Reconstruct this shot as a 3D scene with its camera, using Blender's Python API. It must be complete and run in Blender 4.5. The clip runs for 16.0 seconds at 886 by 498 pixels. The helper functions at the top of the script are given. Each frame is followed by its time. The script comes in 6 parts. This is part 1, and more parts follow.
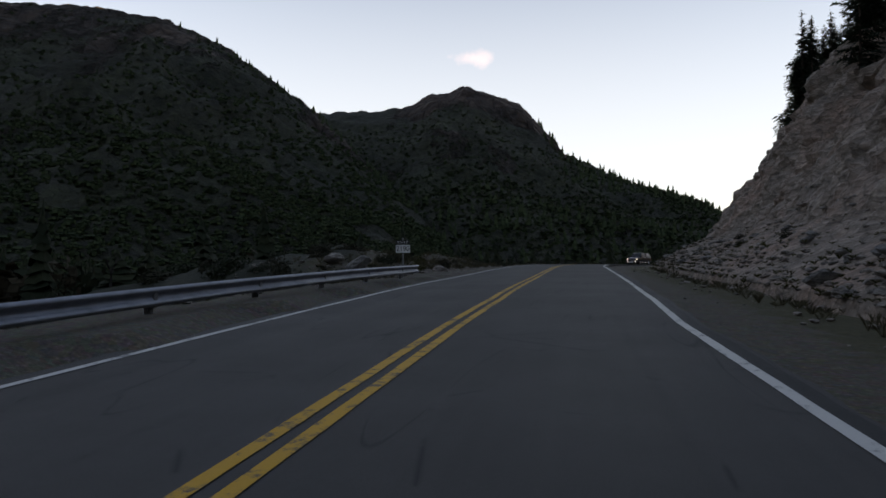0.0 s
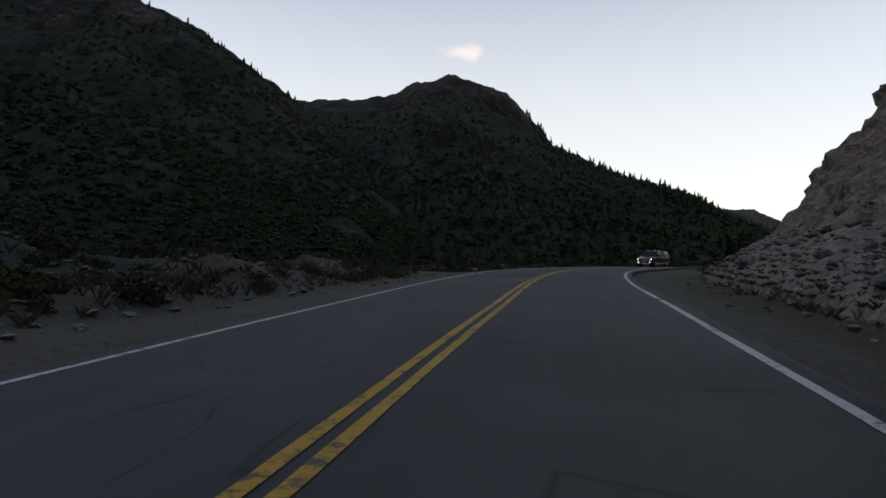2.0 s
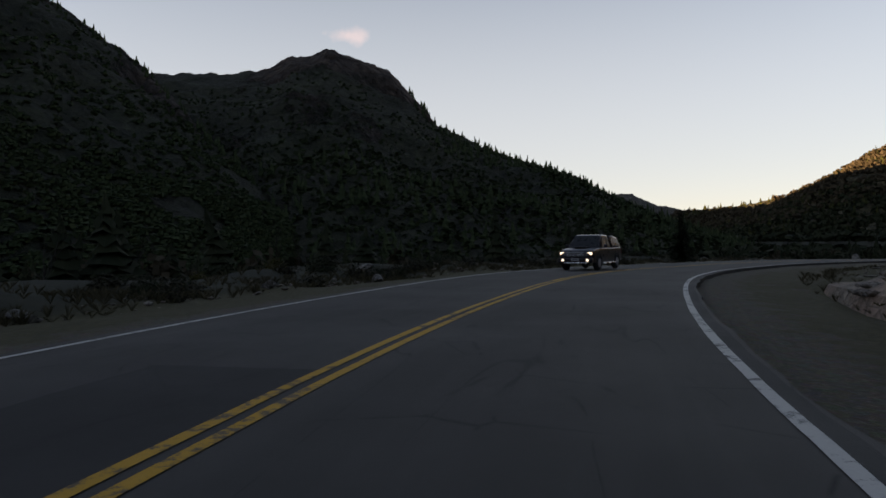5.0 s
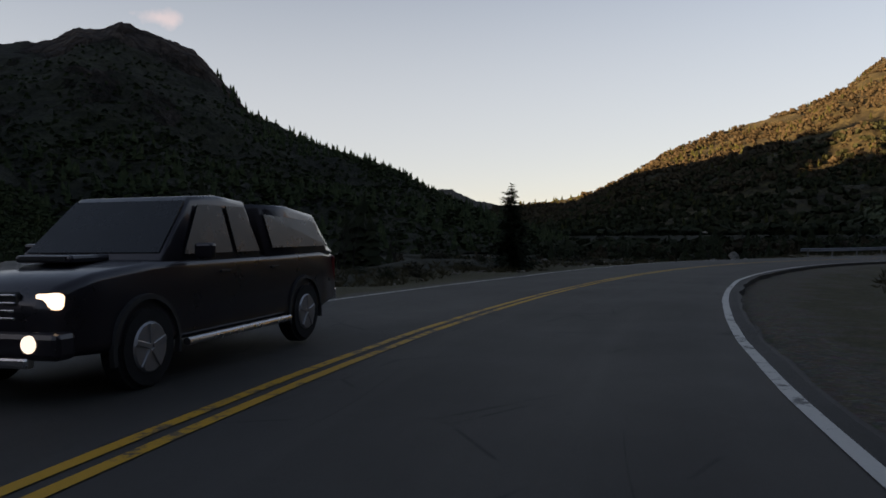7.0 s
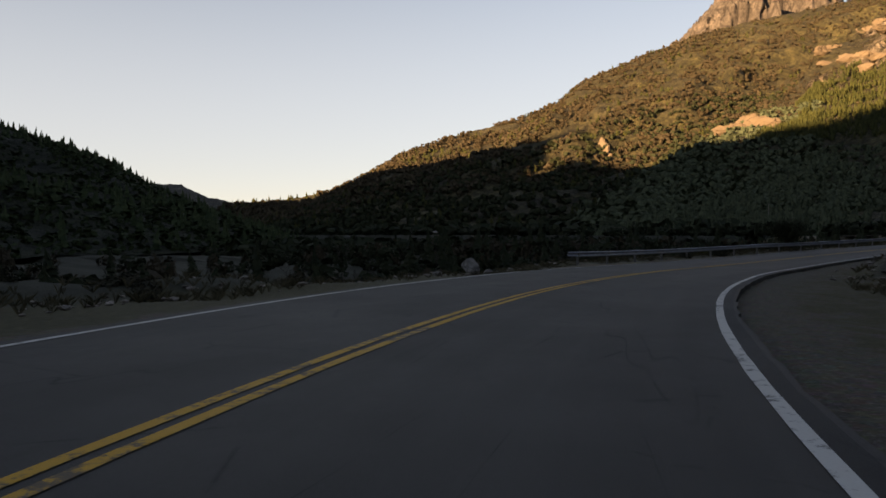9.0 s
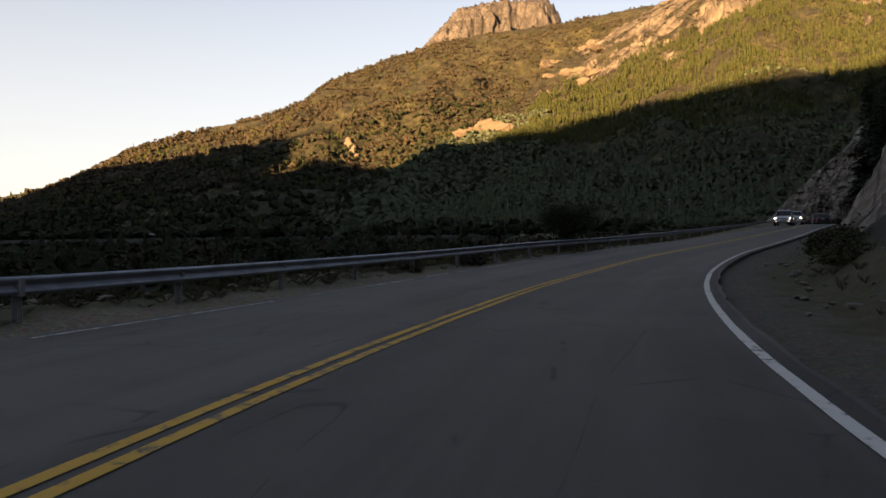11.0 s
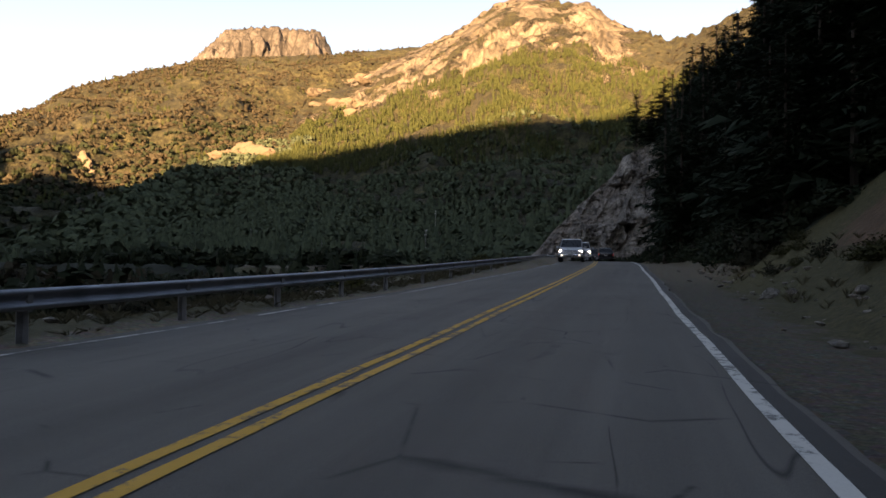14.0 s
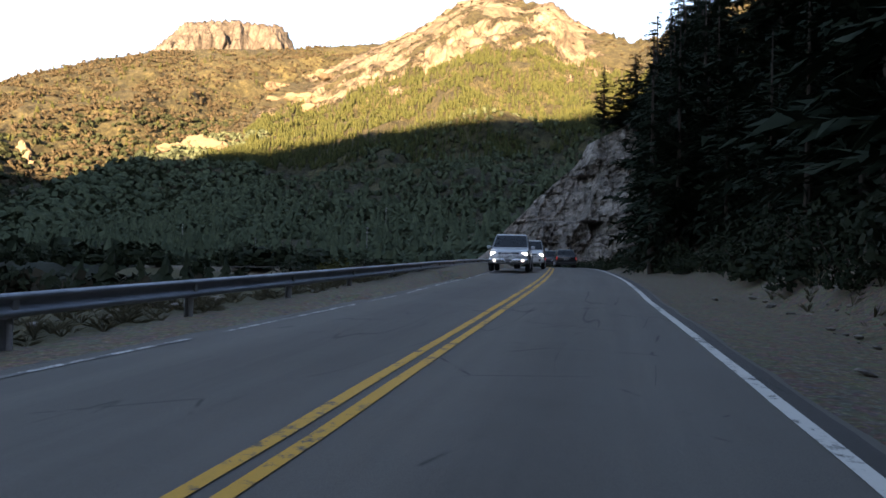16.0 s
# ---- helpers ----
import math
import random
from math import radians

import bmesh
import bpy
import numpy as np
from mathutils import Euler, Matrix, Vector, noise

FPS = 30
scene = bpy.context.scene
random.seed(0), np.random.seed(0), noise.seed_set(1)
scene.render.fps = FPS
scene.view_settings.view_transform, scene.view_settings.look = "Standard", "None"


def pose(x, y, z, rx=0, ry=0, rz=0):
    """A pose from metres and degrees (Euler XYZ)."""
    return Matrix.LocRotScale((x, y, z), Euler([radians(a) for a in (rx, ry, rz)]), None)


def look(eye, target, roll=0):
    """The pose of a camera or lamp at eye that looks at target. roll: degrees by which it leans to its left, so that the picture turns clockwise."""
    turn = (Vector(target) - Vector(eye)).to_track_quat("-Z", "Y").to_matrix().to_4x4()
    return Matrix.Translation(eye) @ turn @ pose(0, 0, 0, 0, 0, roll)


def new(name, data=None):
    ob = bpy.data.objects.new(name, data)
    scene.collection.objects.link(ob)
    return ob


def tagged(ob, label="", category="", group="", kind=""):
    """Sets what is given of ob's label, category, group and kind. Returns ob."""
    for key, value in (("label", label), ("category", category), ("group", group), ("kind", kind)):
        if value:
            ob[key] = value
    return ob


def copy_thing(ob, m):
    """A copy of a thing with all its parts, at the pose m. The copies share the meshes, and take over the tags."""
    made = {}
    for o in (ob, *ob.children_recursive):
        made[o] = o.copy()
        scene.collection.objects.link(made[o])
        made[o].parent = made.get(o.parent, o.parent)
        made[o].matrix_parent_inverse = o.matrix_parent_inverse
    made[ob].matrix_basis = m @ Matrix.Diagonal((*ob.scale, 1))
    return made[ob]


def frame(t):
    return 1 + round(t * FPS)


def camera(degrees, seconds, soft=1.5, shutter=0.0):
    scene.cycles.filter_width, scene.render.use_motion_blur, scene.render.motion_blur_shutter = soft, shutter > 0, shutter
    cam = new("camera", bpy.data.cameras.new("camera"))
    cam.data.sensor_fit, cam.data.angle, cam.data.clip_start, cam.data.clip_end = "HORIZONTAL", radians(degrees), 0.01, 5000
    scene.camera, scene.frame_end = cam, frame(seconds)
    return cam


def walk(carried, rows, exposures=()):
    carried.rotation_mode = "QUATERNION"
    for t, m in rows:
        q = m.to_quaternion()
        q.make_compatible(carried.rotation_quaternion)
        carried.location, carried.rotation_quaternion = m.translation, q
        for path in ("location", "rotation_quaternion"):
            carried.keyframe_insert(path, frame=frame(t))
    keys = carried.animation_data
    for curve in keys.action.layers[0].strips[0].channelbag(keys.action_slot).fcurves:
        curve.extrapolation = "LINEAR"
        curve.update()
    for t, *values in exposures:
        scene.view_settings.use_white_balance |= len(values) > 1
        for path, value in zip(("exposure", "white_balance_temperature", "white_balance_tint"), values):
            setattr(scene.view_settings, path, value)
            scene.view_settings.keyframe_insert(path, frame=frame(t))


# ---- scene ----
# camera: seconds, eye, (yaw to the left of +y, pitch up, roll) in degrees
PATH = [
    (0, (0.078, 0.195, 1.244), (-0.14, 1.06, -0.17)),
    (0.5, (1.523, 9.063, 1.466), (-0.68, 0.48, 0.05)),
    (1, (2.965, 17.558, 1.634), (-1.22, 0.09, 0.13)),
    (1.5, (4.343, 25.509, 1.799), (-1.38, 0.13, 0.14)),
    (2, (5.801, 32.865, 1.850), (-1.05, 0.59, 0.28)),
    (2.5, (7.111, 39.983, 1.956), (-0.57, 1.06, 0.40)),
    (3, (8.448, 47.060, 2.056), (-0.87, 1.18, 0.31)),
    (3.5, (9.896, 54.350, 2.147), (-2.14, 1.02, 0.47)),
    (4, (11.638, 61.732, 2.182), (-4.20, 0.47, 0.06)),
    (4.2, (12.361, 64.725, 2.238), (-5.38, 0.19, -0.07)),
    (4.5, (13.671, 69.164, 2.273), (-7.05, -0.17, -0.24)),
    (5, (16.133, 76.517, 2.289), (-9.64, -0.52, -0.42)),
    (5.5, (18.950, 83.796, 2.277), (-12.26, -0.64, -0.49)),
    (6, (22.140, 90.968, 2.255), (-15.28, -0.67, -0.49)),
    (6.3, (24.253, 95.189, 2.238), (-17.38, -0.71, -0.47)),
    (6.5, (25.758, 97.936, 2.222), (-18.87, -0.75, -0.44)),
    (7, (29.829, 104.582, 2.170), (-23.18, -1.04, -0.51)),
    (7.5, (34.607, 111.014, 2.046), (-28.10, -1.27, -0.40)),
    (8, (39.785, 116.986, 1.920), (-33.06, -1.32, -0.12)),
    (8.2, (42.008, 119.216, 1.891), (-35.09, -1.35, -0.00)),
    (8.5, (45.490, 122.412, 1.843), (-38.14, -1.32, 0.09)),
    (9, (51.666, 127.310, 1.777), (-43.14, -1.19, -0.08)),
    (9.5, (58.204, 131.661, 1.711), (-47.83, -1.20, -0.51)),
    (10, (65.002, 135.438, 1.629), (-52.40, -1.34, -0.91)),
    (10.3, (69.166, 137.427, 1.569), (-55.30, -1.35, -0.99)),
    (10.5, (71.985, 138.620, 1.512), (-57.31, -1.30, -0.97)),
    (11, (78.904, 141.347, 1.326), (-62.16, -1.19, -0.76)),
    (11.5, (85.733, 143.305, 1.203), (-66.52, -0.94, -0.69)),
    (12, (92.409, 144.763, 1.100), (-70.35, -0.57, -0.33)),
    (12.5, (98.654, 145.747, 1.080), (-73.51, -0.13, -0.10)),
    (13, (104.588, 146.354, 1.095), (-76.16, 0.34, 0.10)),
    (13.5, (110.776, 146.719, 1.233), (-78.38, 0.83, 0.39)),
    (14, (116.950, 146.615, 1.363), (-79.99, 1.26, 0.60)),
    (14.5, (122.663, 146.430, 1.492), (-81.09, 1.52, 0.78)),
    (15, (128.485, 146.227, 1.637), (-81.88, 1.63, 0.97)),
    (15.5, (134.439, 145.864, 1.773), (-82.48, 1.56, 1.16)),
    (16, (140.450, 145.569, 1.926), (-82.88, 1.32, 1.24)),
]


def aim(eye, turn):
    yaw, pitch, roll = turn
    a, b = radians(yaw), radians(pitch)
    way = Vector((-math.sin(a) * math.cos(b), math.cos(a) * math.cos(b), math.sin(b)))
    return look(eye, Vector(eye) + way, roll)


cam = camera(61.7, 16.0, soft=1.6)
EXPOSURES = [(0.0, 2.85, 8600, 24), (3.5, 2.5, 8600, 24), (7.0, 2.2, 8500, 24), (11.0, 2.6, 9000, 25), (12.5, 2.88, 9000, 24), (14.5, 3.2, 7900, 22), (16.0, 3.65, 7100, 19)]
walk(cam, [(t, aim(eye, turn)) for t, eye, turn in PATH], EXPOSURES)

# ---- light: low evening sun from the west, clear sky ----
SUN_EL, SUN_AZ = 7.9, 178.0  # degrees: height, and direction towards the sun counted from +x to +y
world = bpy.data.worlds.new("sky")
scene.world = world
world.use_nodes = True
wn, wl = world.node_tree.nodes, world.node_tree.links
wn.clear()
sky = wn.new("ShaderNodeTexSky")
sky.sky_type, sky.sun_disc = "NISHITA", False
sky.sun_elevation, sky.sun_rotation = radians(SUN_EL), radians(90 - SUN_AZ)
sky.air_density, sky.dust_density, sky.ozone_density = 0.85, 0.6, 1.0
sky.altitude = 1200
bg = wn.new("ShaderNodeBackground")
bg.inputs["Strength"].default_value = 0.05
wout = wn.new("ShaderNodeOutputWorld")
# one small fair-weather cloud over the northern summit
CLOUD_WAY = Vector((0.044, 0.963, 0.267)).normalized()
wco = wn.new("ShaderNodeTexCoord")
wdot = wn.new("ShaderNodeVectorMath")
wdot.operation = "DISTANCE"
wsq = wn.new("ShaderNodeVectorMath")
wsq.operation = "MULTIPLY"
wsq.inputs[1].default_value = (1, 1, 2.2)
wl.new(wco.outputs["Generated"], wsq.inputs[0])
wl.new(wsq.outputs[0], wdot.inputs[0])
wdot.inputs[1].default_value = CLOUD_WAY * Vector((1, 1, 2.2))
wnoise = wn.new("ShaderNodeTexNoise")
wnoise.inputs["Scale"].default_value, wnoise.inputs["Detail"].default_value = 38, 7
wl.new(wco.outputs["Generated"], wnoise.inputs["Vector"])
wsum = wn.new("ShaderNodeMath")
wsum.operation = "MULTIPLY_ADD"
wl.new(wnoise.outputs["Fac"], wsum.inputs[0])
wsum.inputs[1].default_value = 0.06
wl.new(wdot.outputs["Value"], wsum.inputs[2])
wramp = wn.new("ShaderNodeMapRange")
wl.new(wsum.outputs[0], wramp.inputs["Value"])
for key, value in (("From Min", 0.058), ("From Max", 0.036), ("To Min", 0.0), ("To Max", 0.8)):
    wramp.inputs[key].default_value = value
wmix = wn.new("ShaderNodeMix")
wmix.data_type, wmix.blend_type = "RGBA", "MULTIPLY"
wl.new(wramp.outputs[0], wmix.inputs[0])
# thin haze low over the horizon
whz = wn.new("ShaderNodeSeparateXYZ")
wl.new(wco.outputs["Generated"], whz.inputs[0])
whr = wn.new("ShaderNodeMapRange")
whr.interpolation_type = "SMOOTHSTEP"
wl.new(whz.outputs["Z"], whr.inputs["Value"])
for key, value in (("From Min", 0.08), ("From Max", 0.52), ("To Min", 0.68), ("To Max", 0.0)):
    whr.inputs[key].default_value = value
whm = wn.new("ShaderNodeMix")
whm.data_type = "RGBA"
wl.new(whr.outputs[0], whm.inputs[0])
wl.new(sky.outputs[0], whm.inputs[6])
whm.inputs[7].default_value = (2.45, 3.1, 3.75, 1)
wl.new(whm.outputs[2], wmix.inputs[6])
wmix.inputs[7].default_value = (1.75, 1.3, 1.15, 1)
wl.new(wmix.outputs[2], bg.inputs[0])
wl.new(bg.outputs[0], wout.inputs[0])

sun_data = bpy.data.lights.new("sun", "SUN")
sun_data.energy, sun_data.angle, sun_data.color = 5.0, radians(0.5), (1.0, 0.725, 0.42)
sun = new("sun", sun_data)
SUN_WAY = Vector((math.cos(radians(SUN_AZ)) * math.cos(radians(SUN_EL)), math.sin(radians(SUN_AZ)) * math.cos(radians(SUN_EL)), math.sin(radians(SUN_EL))))
sun.matrix_world = look(SUN_WAY * 100, (0, 0, 0))

# ---- materials ----


class Nodes:
    """A node material with a few short words for common nodes."""

    def __init__(self, name, rough=0.9, metal=0.0):
        self.m = bpy.data.materials.new(name)
        self.m.use_nodes = True
        self.t = self.m.node_tree
        self.b = self.t.nodes["Principled BSDF"]
        self.b.inputs["Roughness"].default_value = rough
        self.b.inputs["Metallic"].default_value = metal
        self.b.inputs["Specular IOR Level"].default_value = 0.3
        self.co = self.t.nodes.new("ShaderNodeTexCoord").outputs["Object"]

    def put(self, socket, value):
        if isinstance(value, bpy.types.NodeSocket):
            self.t.links.new(value, socket)
        elif isinstance(value, tuple) and len(value) == 3 and socket.type == "RGBA":
            socket.default_value = (*value, 1)
        else:
            socket.default_value = value

    def noise(self, scale, detail=5, rough=0.6, stretch=None, color=False):
        n = self.t.nodes.new("ShaderNodeTexNoise")
        n.inputs["Scale"].default_value, n.inputs["Detail"].default_value, n.inputs["Roughness"].default_value = scale, detail, rough
        self.t.links.new(self.stretched(stretch), n.inputs["Vector"])
        return n.outputs["Color" if color else "Fac"]

    def stretched(self, stretch):
        if not stretch:
            return self.co
        v = self.t.nodes.new("ShaderNodeMapping")
        v.inputs["Scale"].default_value = stretch
        self.t.links.new(self.co, v.inputs["Vector"])
        return v.outputs[0]

    def cells(self, scale, feature="F1", out="Distance", stretch=None):
        n = self.t.nodes.new("ShaderNodeTexVoronoi")
        n.feature = feature
        n.inputs["Scale"].default_value = scale
        self.t.links.new(self.stretched(stretch), n.inputs["Vector"])
        return n.outputs[out]

    def ramp(self, fac, stops):
        n = self.t.nodes.new("ShaderNodeValToRGB")
        e = n.color_ramp.elements
        while len(e) < len(stops):
            e.new(0.5)
        for k, (at, c) in zip(e, stops):
            k.position = at
            k.color = (*c, 1) if isinstance(c, tuple) else (c, c, c, 1)
        self.t.links.new(fac, n.inputs[0])
        return n.outputs[0]

    def mix(self, fac, a, b, how="MIX"):
        n = self.t.nodes.new("ShaderNodeMix")
        n.data_type, n.blend_type = "RGBA", how
        self.put(n.inputs[0], fac)
        self.put(n.inputs[6], a)
        self.put(n.inputs[7], b)
        return n.outputs[2]

    def math(self, how, a, b=0.0, c=None):
        n = self.t.nodes.new("ShaderNodeMath")
        n.operation = how
        self.put(n.inputs[0], a)
        self.put(n.inputs[1], b)
        if c is not None:
            self.put(n.inputs[2], c)
        return n.outputs[0]

    def attr(self, name, out="Fac"):
        n = self.t.nodes.new("ShaderNodeAttribute")
        n.attribute_name = name
        return n.outputs[out]

    def random(self):
        return self.t.nodes.new("ShaderNodeObjectInfo").outputs["Random"]

    def island(self):
        return self.t.nodes.new("ShaderNodeNewGeometry").outputs["Random Per Island"]

    def bump(self, height, strength=0.5, distance=0.02):
        n = self.t.nodes.new("ShaderNodeBump")
        n.inputs["Strength"].default_value, n.inputs["Distance"].default_value = strength, distance
        self.t.links.new(height, n.inputs["Height"])
        if self.b.inputs["Normal"].is_linked:
            self.t.links.new(self.b.inputs["Normal"].links[0].from_socket, n.inputs["Normal"])
        self.t.links.new(n.outputs[0], self.b.inputs["Normal"])
        return self

    def done(self, color, rough=None):
        self.put(self.b.inputs["Base Color"], color)
        if rough is not None:
            self.put(self.b.inputs["Roughness"], rough)
        return self.m


def asphalt_mat(name, dark, light):
    n = Nodes(name, 0.85)
    grain = n.noise(90, 3, 0.7)
    wide = n.noise(0.35, 5, 0.65)
    crack = n.cells(0.5, "DISTANCE_TO_EDGE")
    road = n.t.nodes.new("ShaderNodeCombineXYZ")  # across and along the road
    n.put(road.inputs[0], n.attr("across"))
    n.put(road.inputs[1], n.attr("lengthwise"))
    object_co, n.co = n.co, road.outputs[0]
    streak = n.noise(1.0, 5, 0.65, (1.6, 0.05, 1))
    seam = n.noise(1.0, 4, 0.6, (0.35, 0.9, 1))
    seam2 = n.noise(0.5, 2, 0.5, (1.2, 0.16, 1))
    tyre = n.noise(0.6, 4, 0.6, (0.9, 0.02, 1))
    n.co = object_co
    c = n.ramp(wide, [(0.3, dark), (0.72, light)])
    c = n.mix(n.ramp(streak, [(0.35, 0.55), (0.62, 0.0)]), c, tuple(v * 0.62 for v in dark))
    c = n.mix(n.ramp(streak, [(0.55, 0.0), (0.75, 0.5)]), c, tuple(v * 1.35 for v in light))
    c = n.mix(0.4, c, n.ramp(grain, [(0.3, tuple(v * 0.5 for v in dark)), (0.75, tuple(v * 1.6 for v in light))]))
    sheen_lift = n.ramp(n.math("MULTIPLY", n.attr("lengthwise"), 0.0025), [(0.53, 0.0), (0.66, 1.0)])  # later stretch painted up to twofold brighter, in place of sky sheen
    c = n.mix(sheen_lift, c, n.mix(1.0, c, (2.02, 1.98, 1.92), "MULTIPLY"))
    gate = n.math("MULTIPLY", n.ramp(crack, [(0.0, 1.0), (0.014, 0.0)]), n.ramp(seam, [(0.52, 0.0), (0.58, 1.0)]))
    c = n.mix(gate, c, (0.010, 0.010, 0.011))
    line = n.ramp(seam2, [(0.496, 0.0), (0.5, 1.0), (0.504, 0.0)])
    c = n.mix(n.math("MULTIPLY", line, n.ramp(wide, [(0.45, 0.0), (0.55, 0.9)])), c, (0.010, 0.010, 0.011))
    c = n.mix(n.ramp(tyre, [(0.4, 0.45), (0.58, 0.0)]), c, tuple(v * 0.7 for v in dark))
    n.bump(grain, 0.5, 0.006)
    n.b.inputs["Specular IOR Level"].default_value = 0.34
    return n.done(c, n.ramp(wide, [(0.3, 0.70), (0.7, 0.86)]))


def paint_mat(name, colour, wear):
    n = Nodes(name, 0.7)
    w = n.noise(5.0, 6, 0.75)
    w2 = n.noise(0.6, 3, 0.6)
    fac = n.math("ADD", w, n.math("MULTIPLY", n.math("SUBTRACT", w2, 0.5), 0.5))
    c = n.mix(n.ramp(fac, [(wear, 1.0), (wear + 0.1, 0.0)]), colour, (0.055, 0.055, 0.055))
    c = n.mix(n.math("MULTIPLY", n.noise(40, 3), 0.45), c, tuple(v * 0.55 for v in colour))
    n.bump(w, 0.3, 0.004)
    return n.done(c)


def ground_mat():
    n = Nodes("gravel_soil", 0.95)  # dusty grey gravel, dry grass, scrub
    fine, mid, wide = n.noise(14, 5, 0.7), n.noise(1.3, 5, 0.65), n.noise(0.12, 4, 0.6)
    stone = n.cells(9.0, "F1", "Color")
    gravel = n.ramp(fine, [(0.3, (0.044, 0.037, 0.027)), (0.55, (0.094, 0.081, 0.060)), (0.75, (0.195, 0.172, 0.135))])
    gravel = n.mix(0.35, gravel, n.mix(1.0, gravel, stone, "MULTIPLY"))
    grass = n.ramp(n.noise(6, 5, 0.7), [(0.3, (0.025, 0.024, 0.010)), (0.55, (0.056, 0.050, 0.021)), (0.75, (0.100, 0.086, 0.042))])
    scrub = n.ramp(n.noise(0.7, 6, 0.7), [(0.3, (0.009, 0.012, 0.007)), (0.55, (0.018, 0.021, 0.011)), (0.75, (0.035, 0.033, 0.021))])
    edge = n.math("ADD", n.attr("grass"), n.math("MULTIPLY", n.math("SUBTRACT", mid, 0.5), 1.3))
    c = n.mix(n.ramp(edge, [(0.42, 0.0), (0.62, 1.0)]), gravel, grass)
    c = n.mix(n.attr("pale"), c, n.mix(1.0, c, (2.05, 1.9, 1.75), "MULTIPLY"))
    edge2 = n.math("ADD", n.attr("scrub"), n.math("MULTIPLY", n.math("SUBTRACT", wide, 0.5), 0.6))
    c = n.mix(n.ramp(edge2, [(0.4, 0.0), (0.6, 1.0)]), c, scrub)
    earth = n.ramp(n.noise(3.0, 6, 0.7), [(0.3, (0.045, 0.026, 0.015)), (0.6, (0.11, 0.064, 0.037)), (0.78, (0.18, 0.112, 0.068))])
    bare = n.math("ADD", n.attr("earth"), n.math("MULTIPLY", n.math("SUBTRACT", mid, 0.5), 0.9))
    c = n.mix(n.ramp(bare, [(0.45, 0.0), (0.58, 1.0)]), c, earth)
    n.bump(fine, 0.8, 0.03).bump(mid, 0.6, 0.12)
    return n.done(c)


def mountain_mat(name, veg, veg2, rock, rock2, scale=1.0, bare=1.0, slab=1.0):
    n = Nodes(name, 0.95)
    big, mid, fine = n.noise(0.012 * scale, 5, 0.62), n.noise(0.06 * scale, 6, 0.68), n.noise(0.35 * scale, 5, 0.7)
    v = n.mix(n.ramp(big, [(0.38, 0.0), (0.62, 1.0)]), veg, veg2)
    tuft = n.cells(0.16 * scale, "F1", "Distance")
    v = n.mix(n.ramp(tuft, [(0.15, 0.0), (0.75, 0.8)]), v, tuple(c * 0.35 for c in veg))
    v = n.mix(n.ramp(mid, [(0.45, 0.0), (0.75, 0.7)]), v, tuple(c * 1.7 for c in veg2))
    r = n.ramp(n.noise(0.10 * scale, 7, 0.72, (1, 1, 0.35)), [(0.3, tuple(c * 0.55 for c in rock)), (0.5, rock), (0.72, rock2)])
    blocks = n.cells(0.035 * scale * slab, "F1", "Color", (1, 1, 0.5))
    r = n.mix(0.45, r, n.mix(1.0, r, n.ramp(blocks, [(0.0, 0.35), (1.0, 1.5)]), "MULTIPLY"))
    edge = n.cells(0.045 * scale * slab, "DISTANCE_TO_EDGE", stretch=(1, 1, 0.4))
    r = n.mix(n.ramp(edge, [(0.0, 0.85), (0.07, 0.0)]), r, tuple(c * 0.30 for c in rock))
    r = n.mix(n.ramp(n.cells(0.13 * scale * slab, "DISTANCE_TO_EDGE", stretch=(1, 1, 0.4)), [(0.0, 0.6 * slab), (0.06, 0.0)]), r, tuple(c * 0.35 for c in rock))
    if bare > 1:  # clean rock of the summits
        r = n.mix(n.ramp(n.attr("rock"), [(0.6, 0.0), (0.85, 1.0)]), r, n.mix(1.0, r, (bare, bare * 0.93, bare * 0.9), "MULTIPLY"))
    fac = n.math("ADD", n.attr("rock"), n.math("ADD", n.math("MULTIPLY", n.math("SUBTRACT", mid, 0.5), 0.9), n.math("MULTIPLY", n.math("SUBTRACT", fine, 0.5), 0.5)))
    c = n.mix(n.ramp(fac, [(0.44, 0.0), (0.56, 1.0)]), v, r)
    tone = n.ramp(n.noise(0.008 * scale, 7, 0.66, (1, 1, 0.6)), [(0.32, 0.50), (0.5, 0.95), (0.68, 1.35)])
    c = n.mix(0.85, c, n.mix(1.0, c, tone, "MULTIPLY"))
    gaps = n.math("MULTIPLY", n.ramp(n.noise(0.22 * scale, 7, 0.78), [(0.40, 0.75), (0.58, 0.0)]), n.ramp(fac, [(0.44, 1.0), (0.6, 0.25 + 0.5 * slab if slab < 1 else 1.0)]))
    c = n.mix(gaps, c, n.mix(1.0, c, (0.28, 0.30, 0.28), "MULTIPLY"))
    n.bump(fine, 0.9, 2.5).bump(mid, 0.9, 7.0).bump(n.math("MULTIPLY", n.ramp(edge, [(0.0, 0.0), (0.25, 1.0)]), n.ramp(fac, [(0.44, 0.0), (0.6, 1.0)])), 0.8, 6.0)
    return n.done(c)


